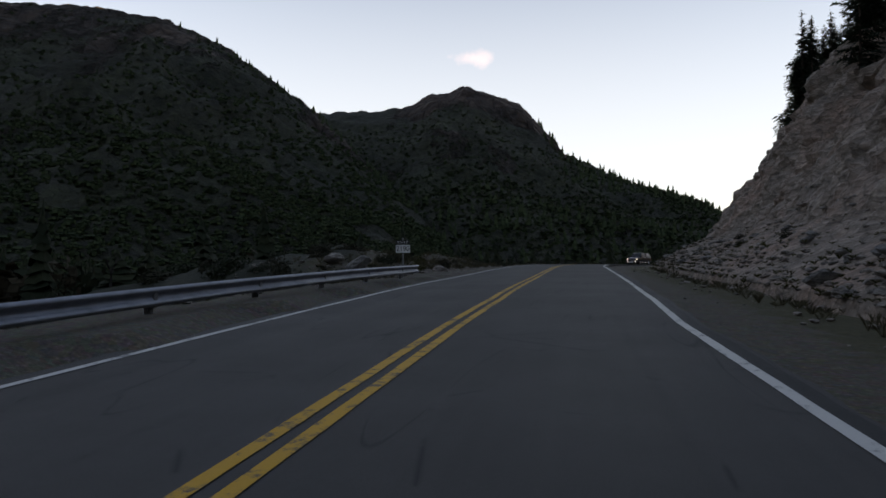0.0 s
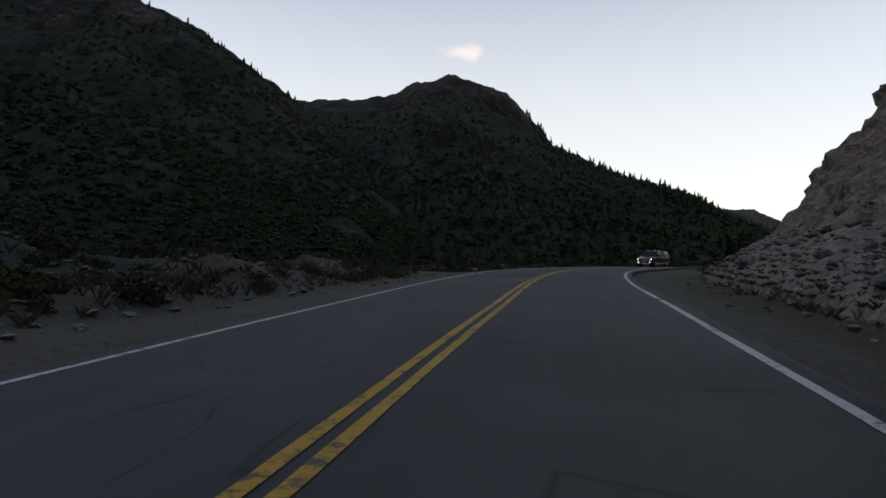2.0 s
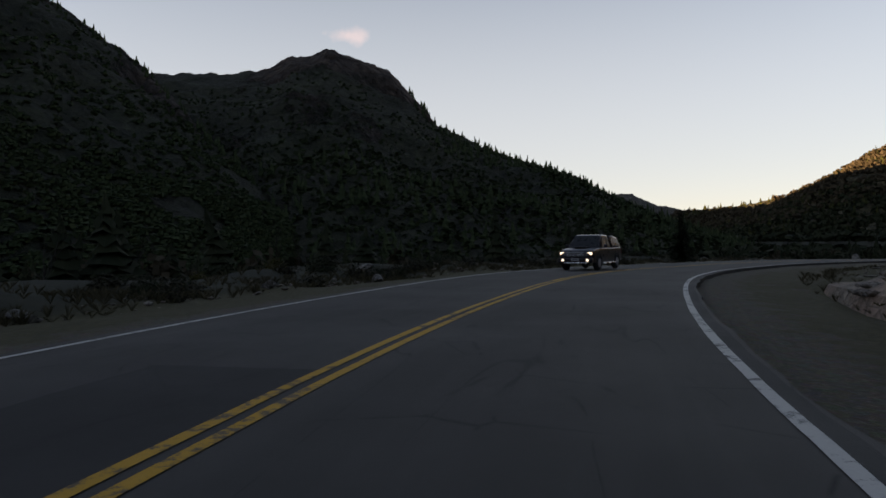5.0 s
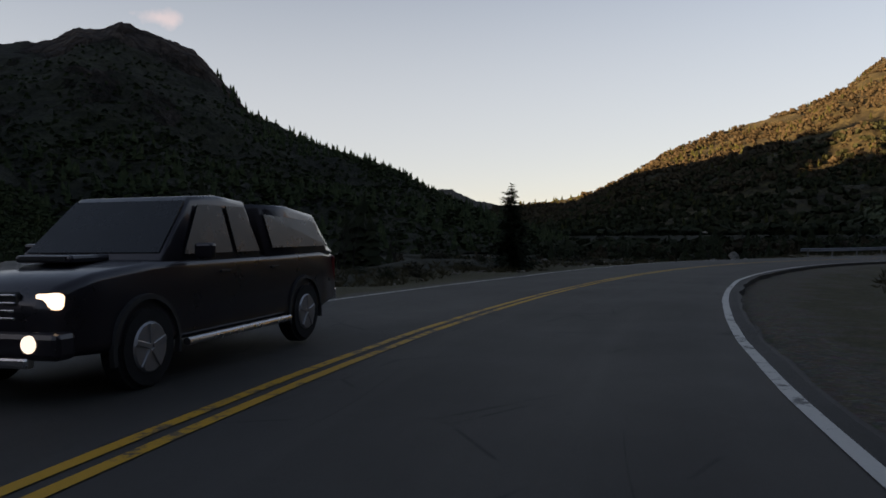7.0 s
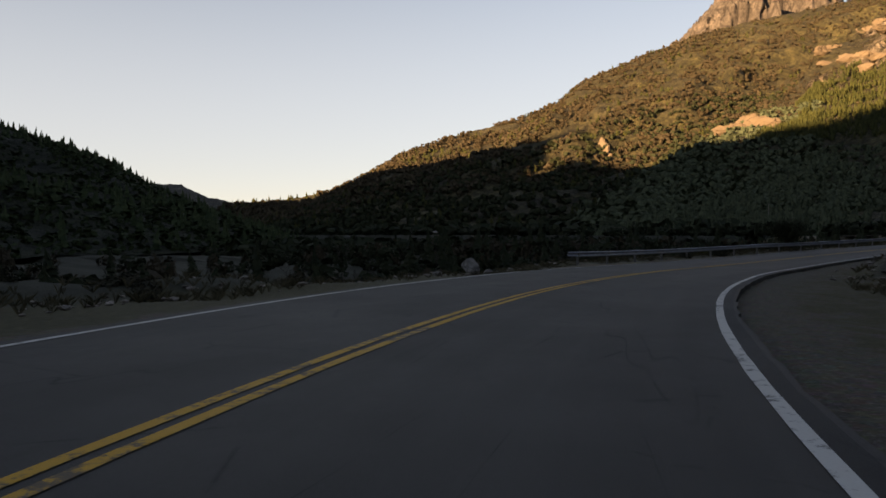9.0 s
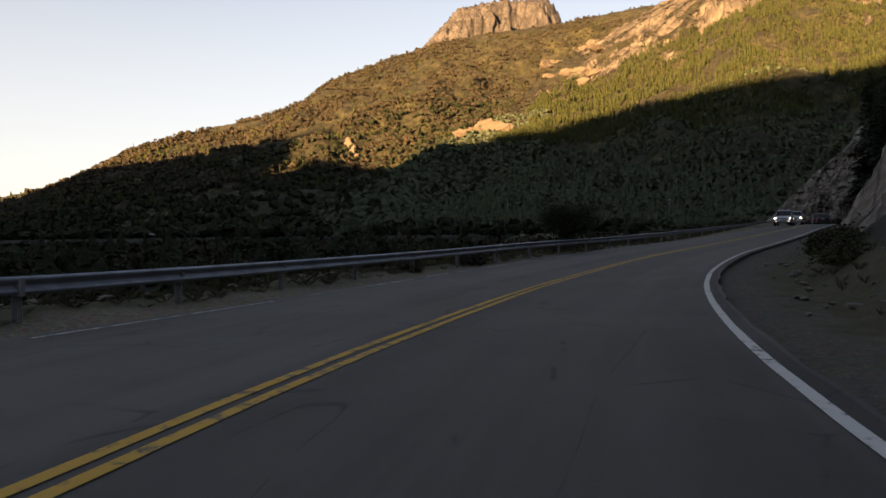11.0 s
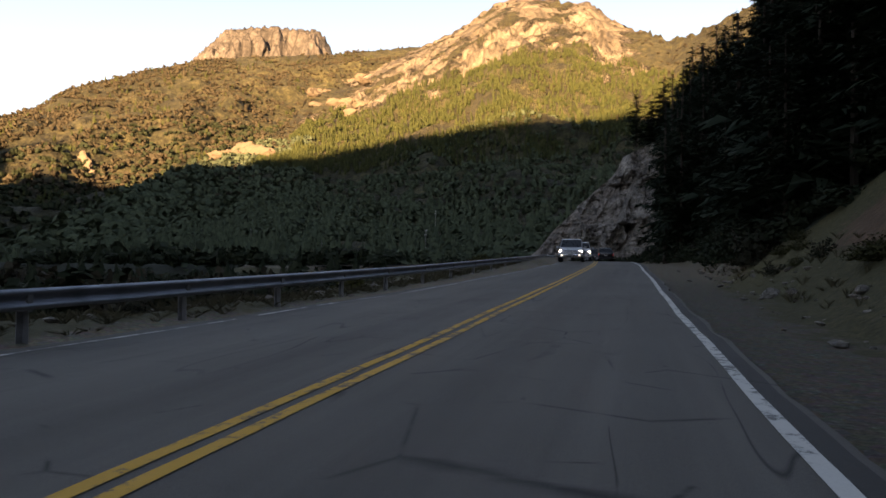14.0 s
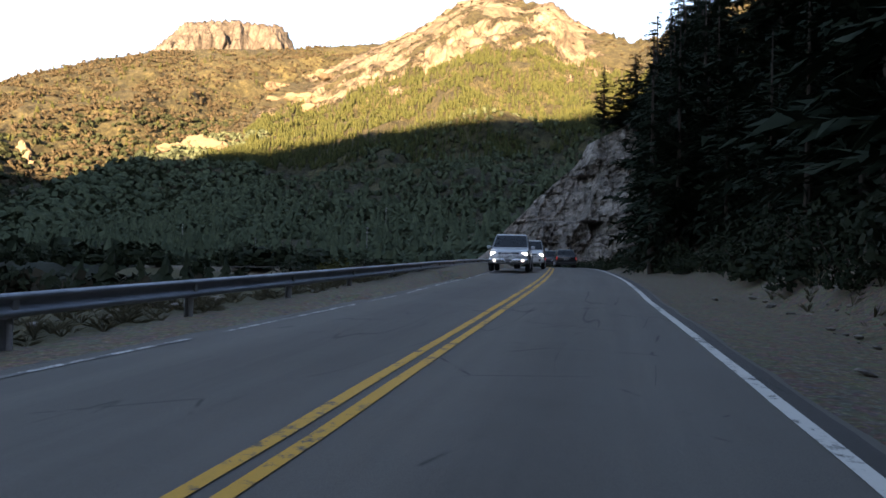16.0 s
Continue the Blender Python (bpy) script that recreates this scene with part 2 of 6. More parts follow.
def rock_mat(name, a, b, stain, scale=1.0, tall=2.2):
    n = Nodes(name, 0.92)
    lay = n.noise(0.55 * scale, 7, 0.7, (1, 1, tall))
    fine = n.noise(6 * scale, 6, 0.72)
    c = n.ramp(lay, [(0.3, tuple(v * 0.55 for v in a)), (0.48, a), (0.7, b)])
    c = n.mix(n.ramp(n.noise(0.16 * scale, 4, 0.6), [(0.48, 0.0), (0.66, 0.85)]), c, stain)
    c = n.mix(n.ramp(fine, [(0.35, 0.55), (0.6, 0.0)]), c, tuple(v * 0.4 for v in a))
    c = n.mix(n.ramp(n.cells(0.8 * scale, "DISTANCE_TO_EDGE", stretch=(1, 1, tall * 0.8)), [(0.0, 0.85), (0.05, 0.0)]), c, tuple(v * 0.25 for v in a))
    piece = n.cells(2.4 * scale, "F1", "Color", (1, 1, 1.5))
    c = n.mix(0.55, c, n.mix(1.0, c, n.ramp(piece, [(0.1, 0.3), (0.9, 1.7)]), "MULTIPLY"))
    c = n.mix(n.math("MULTIPLY", n.random(), 0.35), c, tuple(v * 0.6 for v in b))
    n.bump(fine, 0.7, 0.06).bump(n.cells(2.4 * scale, stretch=(1, 1, 1.5)), 0.7, 0.15).bump(lay, 0.9, 0.35)
    return n.done(c)


def leaf_mat(name, a, b, rough=0.8):
    n = Nodes(name, rough)
    n.b.inputs["Specular IOR Level"].default_value = 0.08
    c = n.mix(n.island(), a, b)
    c = n.mix(n.math("MULTIPLY", n.random(), 0.5), c, tuple(v * 0.6 for v in b))
    c = n.mix(n.math("MULTIPLY", n.noise(2.0, 3), 0.6), c, tuple(v * 0.4 for v in a))
    return n.done(c)


def plain_mat(name, colour, rough=0.5, metal=0.0, dirt=0.3, scale=4.0):
    n = Nodes(name, rough, metal)
    d = n.noise(scale, 5, 0.65)
    c = n.mix(n.math("MULTIPLY", n.ramp(d, [(0.4, 0.0), (0.75, 1.0)]), dirt), colour, tuple(v * 0.45 for v in colour))
    n.bump(n.noise(scale * 9, 3), 0.08, 0.004)
    return n.done(c, n.ramp(d, [(0.3, rough), (0.8, min(1.0, rough + 0.2))]))


def glow_mat(name, colour, strength):
    n = Nodes(name, 0.3)
    n.put(n.b.inputs["Emission Color"], colour)
    n.b.inputs["Emission Strength"].default_value = strength
    return n.done(colour)


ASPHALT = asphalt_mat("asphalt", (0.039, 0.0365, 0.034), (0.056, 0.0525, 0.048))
PATCH = asphalt_mat("asphalt_patch", (0.019, 0.018, 0.018), (0.027, 0.026, 0.025))
PATCH_WORN = asphalt_mat("worn_asphalt_patch", (0.036, 0.034, 0.032), (0.050, 0.047, 0.044))
WHITE_LINE = paint_mat("white_road_paint", (0.56, 0.545, 0.51), 0.36)
WHITE_WORN = paint_mat("worn_white_road_paint", (0.52, 0.51, 0.48), 0.47)
YELLOW_LINE = paint_mat("yellow_road_paint", (0.58, 0.30, 0.022), 0.38)
GROUND = ground_mat()
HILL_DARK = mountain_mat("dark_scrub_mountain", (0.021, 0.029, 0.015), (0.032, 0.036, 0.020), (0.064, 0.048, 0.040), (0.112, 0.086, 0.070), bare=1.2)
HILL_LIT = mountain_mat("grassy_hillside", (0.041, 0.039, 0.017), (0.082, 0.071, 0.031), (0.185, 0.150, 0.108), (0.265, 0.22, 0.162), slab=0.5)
MESA_ROCK = mountain_mat("bare_mesa_rock", (0.08, 0.06, 0.045), (0.10, 0.075, 0.055), (0.098, 0.084, 0.073), (0.150, 0.128, 0.110), 0.3)
FAR_ROCK = mountain_mat("distant_ridge", (0.05, 0.05, 0.05), (0.09, 0.08, 0.06), (0.20, 0.16, 0.12), (0.28, 0.22, 0.16), 0.5)
SCREE = rock_mat("scree_slope", (0.215, 0.172, 0.138), (0.44, 0.362, 0.295), (0.34, 0.205, 0.15))
CLIFF = rock_mat("grey_cliff", (0.20, 0.171, 0.146), (0.44, 0.386, 0.334), (0.21, 0.15, 0.113), 0.45, 0.45)
STONE = rock_mat("loose_stone", (0.21, 0.185, 0.16), (0.40, 0.36, 0.315), (0.19, 0.135, 0.105), 1.6)
OUTCROP = rock_mat("sunlit_outcrop", (0.16, 0.122, 0.083), (0.235, 0.185, 0.13), (0.12, 0.095, 0.055), 0.10)
PALE_STONE = rock_mat("pale_stone", (0.20, 0.19, 0.175), (0.30, 0.285, 0.265), (0.16, 0.145, 0.12), 1.6)
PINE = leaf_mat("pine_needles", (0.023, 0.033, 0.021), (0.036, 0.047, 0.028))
# yellower conifer copy with the evening sun's tint put into its colour
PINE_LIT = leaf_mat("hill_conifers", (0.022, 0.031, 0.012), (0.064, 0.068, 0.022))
BROWN_TREE = leaf_mat("brown_hill_trees", (0.034, 0.029, 0.019), (0.076, 0.062, 0.040))
SCRUB = leaf_mat("valley_scrub", (0.018, 0.026, 0.015), (0.038, 0.045, 0.023))
MOUNTAIN_SCRUB = leaf_mat("mountain_scrub", (0.027, 0.044, 0.021), (0.056, 0.078, 0.036))
HILL_SCRUB = leaf_mat("hillside_scrub", (0.046, 0.064, 0.040), (0.096, 0.116, 0.068))
SHRUB = leaf_mat("roadside_shrub", (0.020, 0.021, 0.013), (0.050, 0.047, 0.030))
SHRUB_GREEN = leaf_mat("yellow_green_shrub", (0.045, 0.046, 0.012), (0.085, 0.08, 0.022))
CUSHION = leaf_mat("olive_bush", (0.030, 0.031, 0.011), (0.062, 0.060, 0.022))
LEAFY = leaf_mat("dark_green_leaves", (0.024, 0.032, 0.018), (0.052, 0.060, 0.033))
BARE = leaf_mat("bare_twigs", (0.05, 0.045, 0.042), (0.085, 0.078, 0.072))
GRASS = leaf_mat("dry_grass", (0.06, 0.052, 0.030), (0.12, 0.105, 0.062))
BARK = plain_mat("bark", (0.06, 0.045, 0.035), 0.95, 0, 0.6, 6)
STEEL = plain_mat("galvanised_rail", (0.25, 0.265, 0.30), 0.45, 0.75, 0.5, 2.0)
POST = plain_mat("rail_post", (0.24, 0.24, 0.245), 0.6, 0.4, 0.5, 5.0)

# ---- the road's line ----
CENTRE = [
    (-9.6, -50, -1.4), (-1.62, 0.26, 0.0), (1.32, 17.8, 0.43), (4.27, 33.2, 0.63), (7.09, 47.7, 0.81), (10.08, 62.4, 0.93), (14.18, 77.5, 1.02),
    (20.0, 92.2, 0.99), (27.6, 106.4, 0.90), (37.8, 119.0, 0.70), (50.1, 129.8, 0.54), (63.9, 138.2, 0.36), (78.5, 144.2, 0.11),
    (92.4, 147.7, -0.08), (104.8, 149.1, -0.06), (116.6, 149.1, 0.13), (128.4, 148.0, 0.37), (140.4, 146.9, 0.67), (152, 146.0, 1.02),
    (168, 145.0, 1.48), (184, 144.5, 1.80), (200, 144.3, 1.97), (216, 144.8, 2.05), (230, 146.6, 2.05), (243, 150.6, 2.0), (253, 157, 1.9), (261, 167, 1.7), (267, 182, 1.4), (271, 204, 1.0),
]


def spline(points, step):
    """Catmull-Rom through the points, then even steps along it."""
    p = np.array(points, float)
    p = np.vstack([2 * p[0] - p[1], p, 2 * p[-1] - p[-2]])
    fine = []
    for a, b, c, d in zip(p, p[1:], p[2:], p[3:]):
        u = np.linspace(0, 1, 40, endpoint=False)[:, None]
        fine.append(0.5 * (2 * b + (c - a) * u + (2 * a - 5 * b + 4 * c - d) * u**2 + (3 * b - a - 3 * c + d) * u**3))
    fine = np.vstack([*fine, p[-2:-1]])
    s = np.r_[0, np.cumsum(np.linalg.norm(np.diff(fine[:, :2], axis=0), axis=1))]
    even = np.arange(0, s[-1], step)
    return even, np.stack([np.interp(even, s, fine[:, k]) for k in range(fine.shape[1])], 1)


ROAD_S, ROAD_P = spline(CENTRE, 1.0)
ROAD_T = np.gradient(ROAD_P[:, :2], axis=0)
ROAD_T /= np.linalg.norm(ROAD_T, axis=1)[:, None]
ROAD_N = np.stack([-ROAD_T[:, 1], ROAD_T[:, 0]], 1)  # to the left
S0 = float(ROAD_S[np.argmin(np.abs(ROAD_P[:, 1]))])  # where the clip begins
ROAD_P[:, :2] += ROAD_N * np.interp(ROAD_S - S0, [0, 6, 17, 26, 40, 56, 70, 80, 95, 110, 122, 135, 150, 160, 172, 182, 190, 198, 205, 214, 222, 230, 238, 246, 258, 290], [0.12, 0.02, -0.14, -0.11, -0.03, 0.04, 0.18, 0.24, 0.12, 0.02, -0.01, -0.12, -0.1, -0.09, -0.09, -0.2, -0.27, -0.24, -0.16, 0.03, 0.28, 0.5, 0.58, 0.54, 0.41, 0.1])[:, None]


def smooth(a, b, x):
    u = np.clip((np.asarray(x, float) - a) / (b - a), 0, 1)
    return u * u * (3 - 2 * u)


def widths(s):
    """From the centre line to the white lines, left and right, s metres from the start."""
    s = np.asarray(s, float) - S0
    at = [0, 12, 26, 40, 56, 72, 95, 112, 126, 138, 155, 172, 182, 192, 202, 212, 222, 233, 245, 256]
    left = np.interp(s, at, [3.13, 3.15, 3.39, 3.44, 3.61, 3.85, 4.1, 4.2, 4.17, 3.63, 4.25, 4.77, 4.9, 4.6, 4.67, 4.42, 4.42, 3.67, 3.22, 2.81])
    right = np.interp(s, at, [3.66, 3.4, 3.56, 3.62, 3.64, 3.76, 4.09, 4.38, 4.27, 4.01, 4.16, 4.43, 4.33, 4.21, 3.93, 3.82, 3.63, 3.52, 3.33, 3.07])
    return left, right


def on_road(s, d, h=0.0):
    """The place s metres along the road from its modelled beginning, d metres to the left of the centre, h above the surface."""
    x, y, z = (np.interp(s, ROAD_S, ROAD_P[:, k]) for k in range(3))
    nx, ny = np.interp(s, ROAD_S, ROAD_N[:, 0]), np.interp(s, ROAD_S, ROAD_N[:, 1])
    return np.stack([x + nx * d, y + ny * d, z + h + 0 * x], -1)


def heading(s):
    return math.degrees(math.atan2(np.interp(s, ROAD_S, ROAD_T[:, 1]), np.interp(s, ROAD_S, ROAD_T[:, 0])))


def near_road(xy):
    """Station, offset to the left and road height for many places."""
    xy = np.asarray(xy, float).reshape(-1, 2)
    s, d, z = np.zeros(len(xy)), np.zeros(len(xy)), np.zeros(len(xy))
    for a in range(0, len(xy), 20000):
        part_xy = xy[a : a + 20000]
        off = part_xy[:, None] - ROAD_P[None, :, :2]
        k = (off**2).sum(-1).argmin(1)
        o = off[np.arange(len(k)), k]
        along = np.clip((o * ROAD_T[k]).sum(-1), -0.5, 0.5)
        s[a : a + 20000], d[a : a + 20000] = ROAD_S[k] + along, (o * ROAD_N[k]).sum(-1)
        far = np.sqrt((o**2).sum(-1))
        d[a : a + 20000] = np.where((np.abs(d[a : a + 20000]) < far * 0.7) & (far > 20), np.sign(d[a : a + 20000] + 1e-9) * far, d[a : a + 20000])
        z[a : a + 20000] = np.interp(s[a : a + 20000], ROAD_S, ROAD_P[:, 2])
    return s, d, z


def ripple(x, y, scale, seed=0.0):
    """A smooth uneven field without a lattice, from -1 to 1."""
    out = 0
    for k, (a, b, c) in enumerate(((1.0, 0.62, 0.3), (-0.73, 1.13, 1.7), (1.71, -0.4, 4.1), (0.9, 1.9, 2.2), (-2.3, 1.2, 5.3))):
        out = out + np.sin((a * x + b * y) / scale + c + seed * (k + 1.3) + 1.4 * np.sin((b * x - a * y) / scale * 0.61 + seed)) / (1 + 0.45 * k)
    return out / 2.6


def land(xy):
    """Height of the ground sheet."""
    xy = np.asarray(xy, float).reshape(-1, 2)
    x, y = xy.T
    s, d, zr = near_road(xy)
    t = s - S0
    wl, wr = widths(s)
    r = -d
    # left: shoulder, berm of rubble, then down to the valley
    flat = np.interp(t, [0, 28, 36, 66, 80, 150, 172, 200, 260], [5.6, 5.6, 5.4, 6.0, 9.5, 8.5, 9.6, 9.2, 7.6])
    berm = np.interp(t, [0, 28, 38, 62, 72, 84, 110, 160, 172, 180], [0.0, 0.1, 1.15, 1.0, 0.4, 0.12, 0.2, 0.3, 0.1, 0])
    e = d - flat
    left = zr - 0.10 - 0.05 * np.clip(d - wl, 0, 5) + berm * smooth(0, 3.0, e) * (0.75 + 0.6 * ripple(x, y, 1.7)) * (1 - smooth(9, 20, e))
    drop = np.interp(t, [0, 30, 40, 160, 175, 300], [0.42, 0.4, 0.16, 0.14, 0.36, 0.40])
    start = np.interp(t, [0, 30, 40, 160, 175, 300], [0.3, 0.5, 12, 9, 0.8, 0.6])
    low = np.clip(e - start, 0, None)
    left = left - np.minimum(low * drop, 4.5 + 0.012 * low)
    # low grassy bank under the long rail
    g = d - np.interp(t, [170, 185, 205, 222, 238, 252, 262, 300], [6.9, 6.5, 6.0, 5.5, 5.3, 4.7, 4.4, 4.3])
    left = left + np.interp(t, [178, 186, 225, 245, 260], [0, 1, 0.9, 0.15, 0.0]) * (0.27 * smooth(-1.0, 0, g) + 0.2 * smooth(0, 0.9, g)) * (1 - smooth(2.2, 5, g))
    # right: shoulder, then the cut slopes
    toe = np.interp(t, [0, 20, 40, 62, 80, 95, 106, 118, 165, 185, 215, 262, 330], [7.6, 7.8, 7.6, 8.0, 8.2, 8.3, 9.0, 13, 11, 7.2, 6.6, 6.6, 7.0])
    f = np.clip(r - toe, 0, None)
    cut_a = np.interp(f, [0, 1, 4.2, 14.7, 26, 80], [-0.1, -0.6, 0.2, 9.5, 17.0, 41.0])
    cut_b = np.minimum(f * 0.85, 9 + 0.55 * f)
    low_in = np.minimum(f * 0.10, 6) * (1 - smooth(306, 322, t))
    a, b = 1 - smooth(96, 110, t), smooth(172, 190, t) * (1 - smooth(306, 322, t))
    rise = a * cut_a + b * cut_b + (1 - a) * (1 - b) * low_in
    right = zr - 0.10 - 0.04 * np.clip(r - wr, 0, 4) + np.minimum(rise, 90)
    z = np.where(d > 0, left, right)
    z = z + (0.04 + 0.05 * np.clip(np.abs(d) - 6, 0, 8)) * ripple(x, y, 2.3, 2.0) * smooth(4.4, 6.5, np.abs(d))
    far = np.hypot(x - 80, y - 80)
    z = z + 2.0 * ripple(x, y, 45, 1.0) * smooth(60, 160, far) * (d > 0)
    under = (d < wl + 0.45) & (r < wr + 0.45)
    return np.where(under, zr - 0.16, z)


def mesh_from(name, verts, faces, material=None, sharp=True):
    me = bpy.data.meshes.new(name)
    me.from_pydata(np.asarray(verts, float).reshape(-1, 3).tolist(), [], [tuple(int(i) for i in f) for f in faces])
    if material:
        me.materials.append(material)
    if not sharp:
        me.shade_smooth()
    return me


def grid_faces(rows, cols, base=0):
    k = np.arange(rows * cols).reshape(rows, cols) + base
    return np.stack([k[:-1, :-1], k[:-1, 1:], k[1:, 1:], k[1:, :-1]], -1).reshape(-1, 4)


def attribute(me, name, values):
    me.attributes.new(name, "FLOAT", "POINT").data.foreach_set("value", np.asarray(values, np.float32).ravel())


def setting(name, me, label="", category=""):
    return tagged(new(name, me), label, category, kind="structure")


def graded(lo, hi, step, reach, grow=1.16):
    mid = list(np.arange(lo, hi, step))
    up, g = [], step
    while (up[-1] if up else mid[-1]) < reach:
        g = min(g * grow, 90)
        up.append((up[-1] if up else mid[-1]) + g)
    down, g = [], step
    while (down[-1] if down else mid[0]) > -reach:
        g = min(g * grow, 90)
        down.append((down[-1] if down else mid[0]) - g)
    return np.array(down[::-1] + mid + up)


# ---- ground sheet ----
gx, gy = graded(-14, 215, 0.85, 4200), graded(-12, 176, 0.85, 4200)
GX, GY = np.meshgrid(gx, gy)
gxy = np.stack([GX.ravel(), GY.ravel()], 1)
gz = land(gxy)
ground_me = mesh_from("ground", np.c_[gxy, gz], grid_faces(len(gy), len(gx)), GROUND, sharp=False)
gs, gd, _ = near_road(gxy)
gt = gs - S0
attribute(ground_me, "grass", np.where(gd < 0, np.interp(-gd, [4.5, 6.2, 9], [0.05, 0.52, 0.6]) * np.interp(gt, [0, 60, 100, 180, 205, 244, 254], [1.4, 1.4, 1.2, 1.0, 1.4, 1.4, 0.5]),
                                       np.where(gt > 174, np.interp(gd - np.interp(gt, [170, 185, 205, 222, 238, 252, 262, 300], [6.9, 6.5, 6.0, 5.5, 5.3, 4.7, 4.4, 4.3]), [-0.3, 0.3, 2], [0.05, 0.65, 0.9]), np.interp(gd, [4.8, 6.5, 10], [0.0, 0.5, 0.65]) * np.interp(gt, [0, 30, 60, 72, 80, 170, 185], [0.3, 0.75, 0.8, 1, 1.4, 1.4, 1.25]))))
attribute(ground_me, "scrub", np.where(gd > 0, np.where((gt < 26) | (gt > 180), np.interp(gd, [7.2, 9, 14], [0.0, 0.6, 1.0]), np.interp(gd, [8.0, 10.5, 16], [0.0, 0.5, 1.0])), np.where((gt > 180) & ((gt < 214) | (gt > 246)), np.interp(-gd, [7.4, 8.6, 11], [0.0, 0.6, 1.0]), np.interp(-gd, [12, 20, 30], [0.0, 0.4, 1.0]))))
attribute(ground_me, "earth", np.exp(-(((gt - 236) / 7.0) ** 2) - ((gd + 10.0) / 1.9) ** 2))
rail_d = np.interp(gt, [170, 185, 205, 222, 238, 252, 262, 300], [6.9, 6.5, 6.0, 5.5, 5.3, 4.7, 4.4, 4.3])
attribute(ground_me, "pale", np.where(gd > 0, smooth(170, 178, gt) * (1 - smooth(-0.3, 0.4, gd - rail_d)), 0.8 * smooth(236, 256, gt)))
setting("ground", ground_me, "gravel shoulders and dry grass beside the road, running out into scrub", "ground")

# ---- carriageway ----
def strip(name, s_values, left, right, h, material, lift=0.0, cols=2, ragged=0.0, skirt=0.0):
    """A sheet along the road between two offsets (arrays along s)."""
    s_values = np.asarray(s_values, float)
    left, right = left + 0 * s_values, right + 0 * s_values
    if ragged:
        left = left + ragged * ripple(s_values, 0 * s_values, 0.9, 3.0) + ragged * 0.5 * ripple(s_values, 0 * s_values, 0.3, 1.0)
        right = right - ragged * ripple(s_values, 0 * s_values, 0.8, 7.0) - ragged * 0.5 * ripple(s_values, 0 * s_values, 0.27, 5.0)
    u = np.linspace(0, 1, cols)
    lines = [on_road(s_values, left + (right - left) * k, h) for k in u]
    if skirt:
        lines = [on_road(s_values, left, h - skirt), *lines, on_road(s_values, right, h - skirt)]
    v = np.stack(lines, 1)
    me = mesh_from(name, v, grid_faces(v.shape[0], v.shape[1])[:, ::-1], material)
    across = np.stack([left + (right - left) * k for k in (np.r_[0, u, 1] if skirt else u)], 1)
    attribute(me, "across", across)
    attribute(me, "lengthwise", np.repeat(s_values, v.shape[1]))
    return me


road_s = np.arange(2, ROAD_S[-1] - 2, 0.5)
WL, WR = widths(road_s)
setting("road", strip("road", road_s, WL + 0.32, -WR - 0.32, 0.0, ASPHALT, cols=10, ragged=0.06, skirt=0.2), "grey two-lane asphalt road with cracks and worn edges", "road")
# paving laid over: darker patches, (start, end, left, right)
for a, b, l, r in ((66.0, 86.0, 2.0, 0.16), (63.5, 66.2, -2.35, -3.2), (172.5, 178.5, -0.4, -2.1), (-14.0, 22.0, -2.45, -3.2), (40, 62, -2.6, -3.3)):
    ss = np.arange(a, b, 0.4) + S0
    tagged(setting("pavement_patch", strip("pavement_patch", ss, l, r, 0.004, PATCH if 60 < a < 70 else PATCH_WORN, ragged=0.03, cols=3)), "darker rectangular asphalt repair in the road", "road patch")


edge_s = np.arange(-30, 300, 0.4) + S0  # dark seam of newer asphalt outside the edge line
edge_w = widths(edge_s)[1]
tagged(setting("pavement_patch", strip("pavement_patch", edge_s, -edge_w - 0.05, -edge_w - 0.25, 0.004, PATCH, ragged=0.03, cols=3)), "narrow dark strip of newer asphalt along the road's edge", "road patch")


def painted(name, runs, offset, width, material, label):
    """Painted lines: one sheet for each run (start, end)."""
    for a, b in runs:
        ss = np.arange(a, b + 0.01, 0.5) + S0
        ss = ss[(ss > 3) & (ss < ROAD_S[-1] - 3)]
        mid = offset(ss)
        setting(name, strip(name, ss, mid + width / 2, mid - width / 2, 0.008, material, ragged=0.008), label, "road marking")


painted("edge_line", [(-40, 36.8), (37.5, 51.5), (52.0, 320)], lambda s: -widths(s)[1], 0.13, WHITE_LINE, "solid white edge line")
painted("edge_line", [(-40, 174)], lambda s: widths(s)[0], 0.11, WHITE_LINE, "thin solid white edge line")
rnd = random.Random(5)
at, worn = 177.0, []
while at < 300:
    run = rnd.uniform(2.0, 7.5)
    worn.append((at, at + run))
    at += run + rnd.uniform(0.3, 1.1)
painted("edge_line", worn, lambda s: widths(s)[0] + 0.08 * ripple(s, s, 4), 0.09, WHITE_WORN, "broken, half worn-off white edge line")
painted("centre_line", [(-40, 320)], lambda s: 0.115 + 0 * s, 0.12, YELLOW_LINE, "solid yellow centre line, one of a pair")
painted("centre_line", [(-40, 320)], lambda s: -0.115 + 0 * s, 0.12, YELLOW_LINE, "solid yellow centre line, one of a pair")

# ---- mountains ----
def along(points, n):
    p = np.array(points, float)
    s = np.r_[0, np.cumsum(np.linalg.norm(np.diff(p, axis=0), axis=1))]
    u = np.linspace(0, s[-1], n)
    return np.stack([np.interp(u, s, p[:, k]) for k in range(3)], 1)


def matched(points, like, n):
    """Points resampled with the same parameter as the ridge's own points."""
    p, q = np.array(points, float), np.array(like, float)
    s = np.r_[0, np.cumsum(np.linalg.norm(np.diff(q, axis=0), axis=1))]
    u = np.linspace(0, s[-1], n)
    return np.stack([np.interp(u, np.linspace(0, s[-1], len(p)), p[:, k]) for k in range(3)], 1)


SURFACE = {}


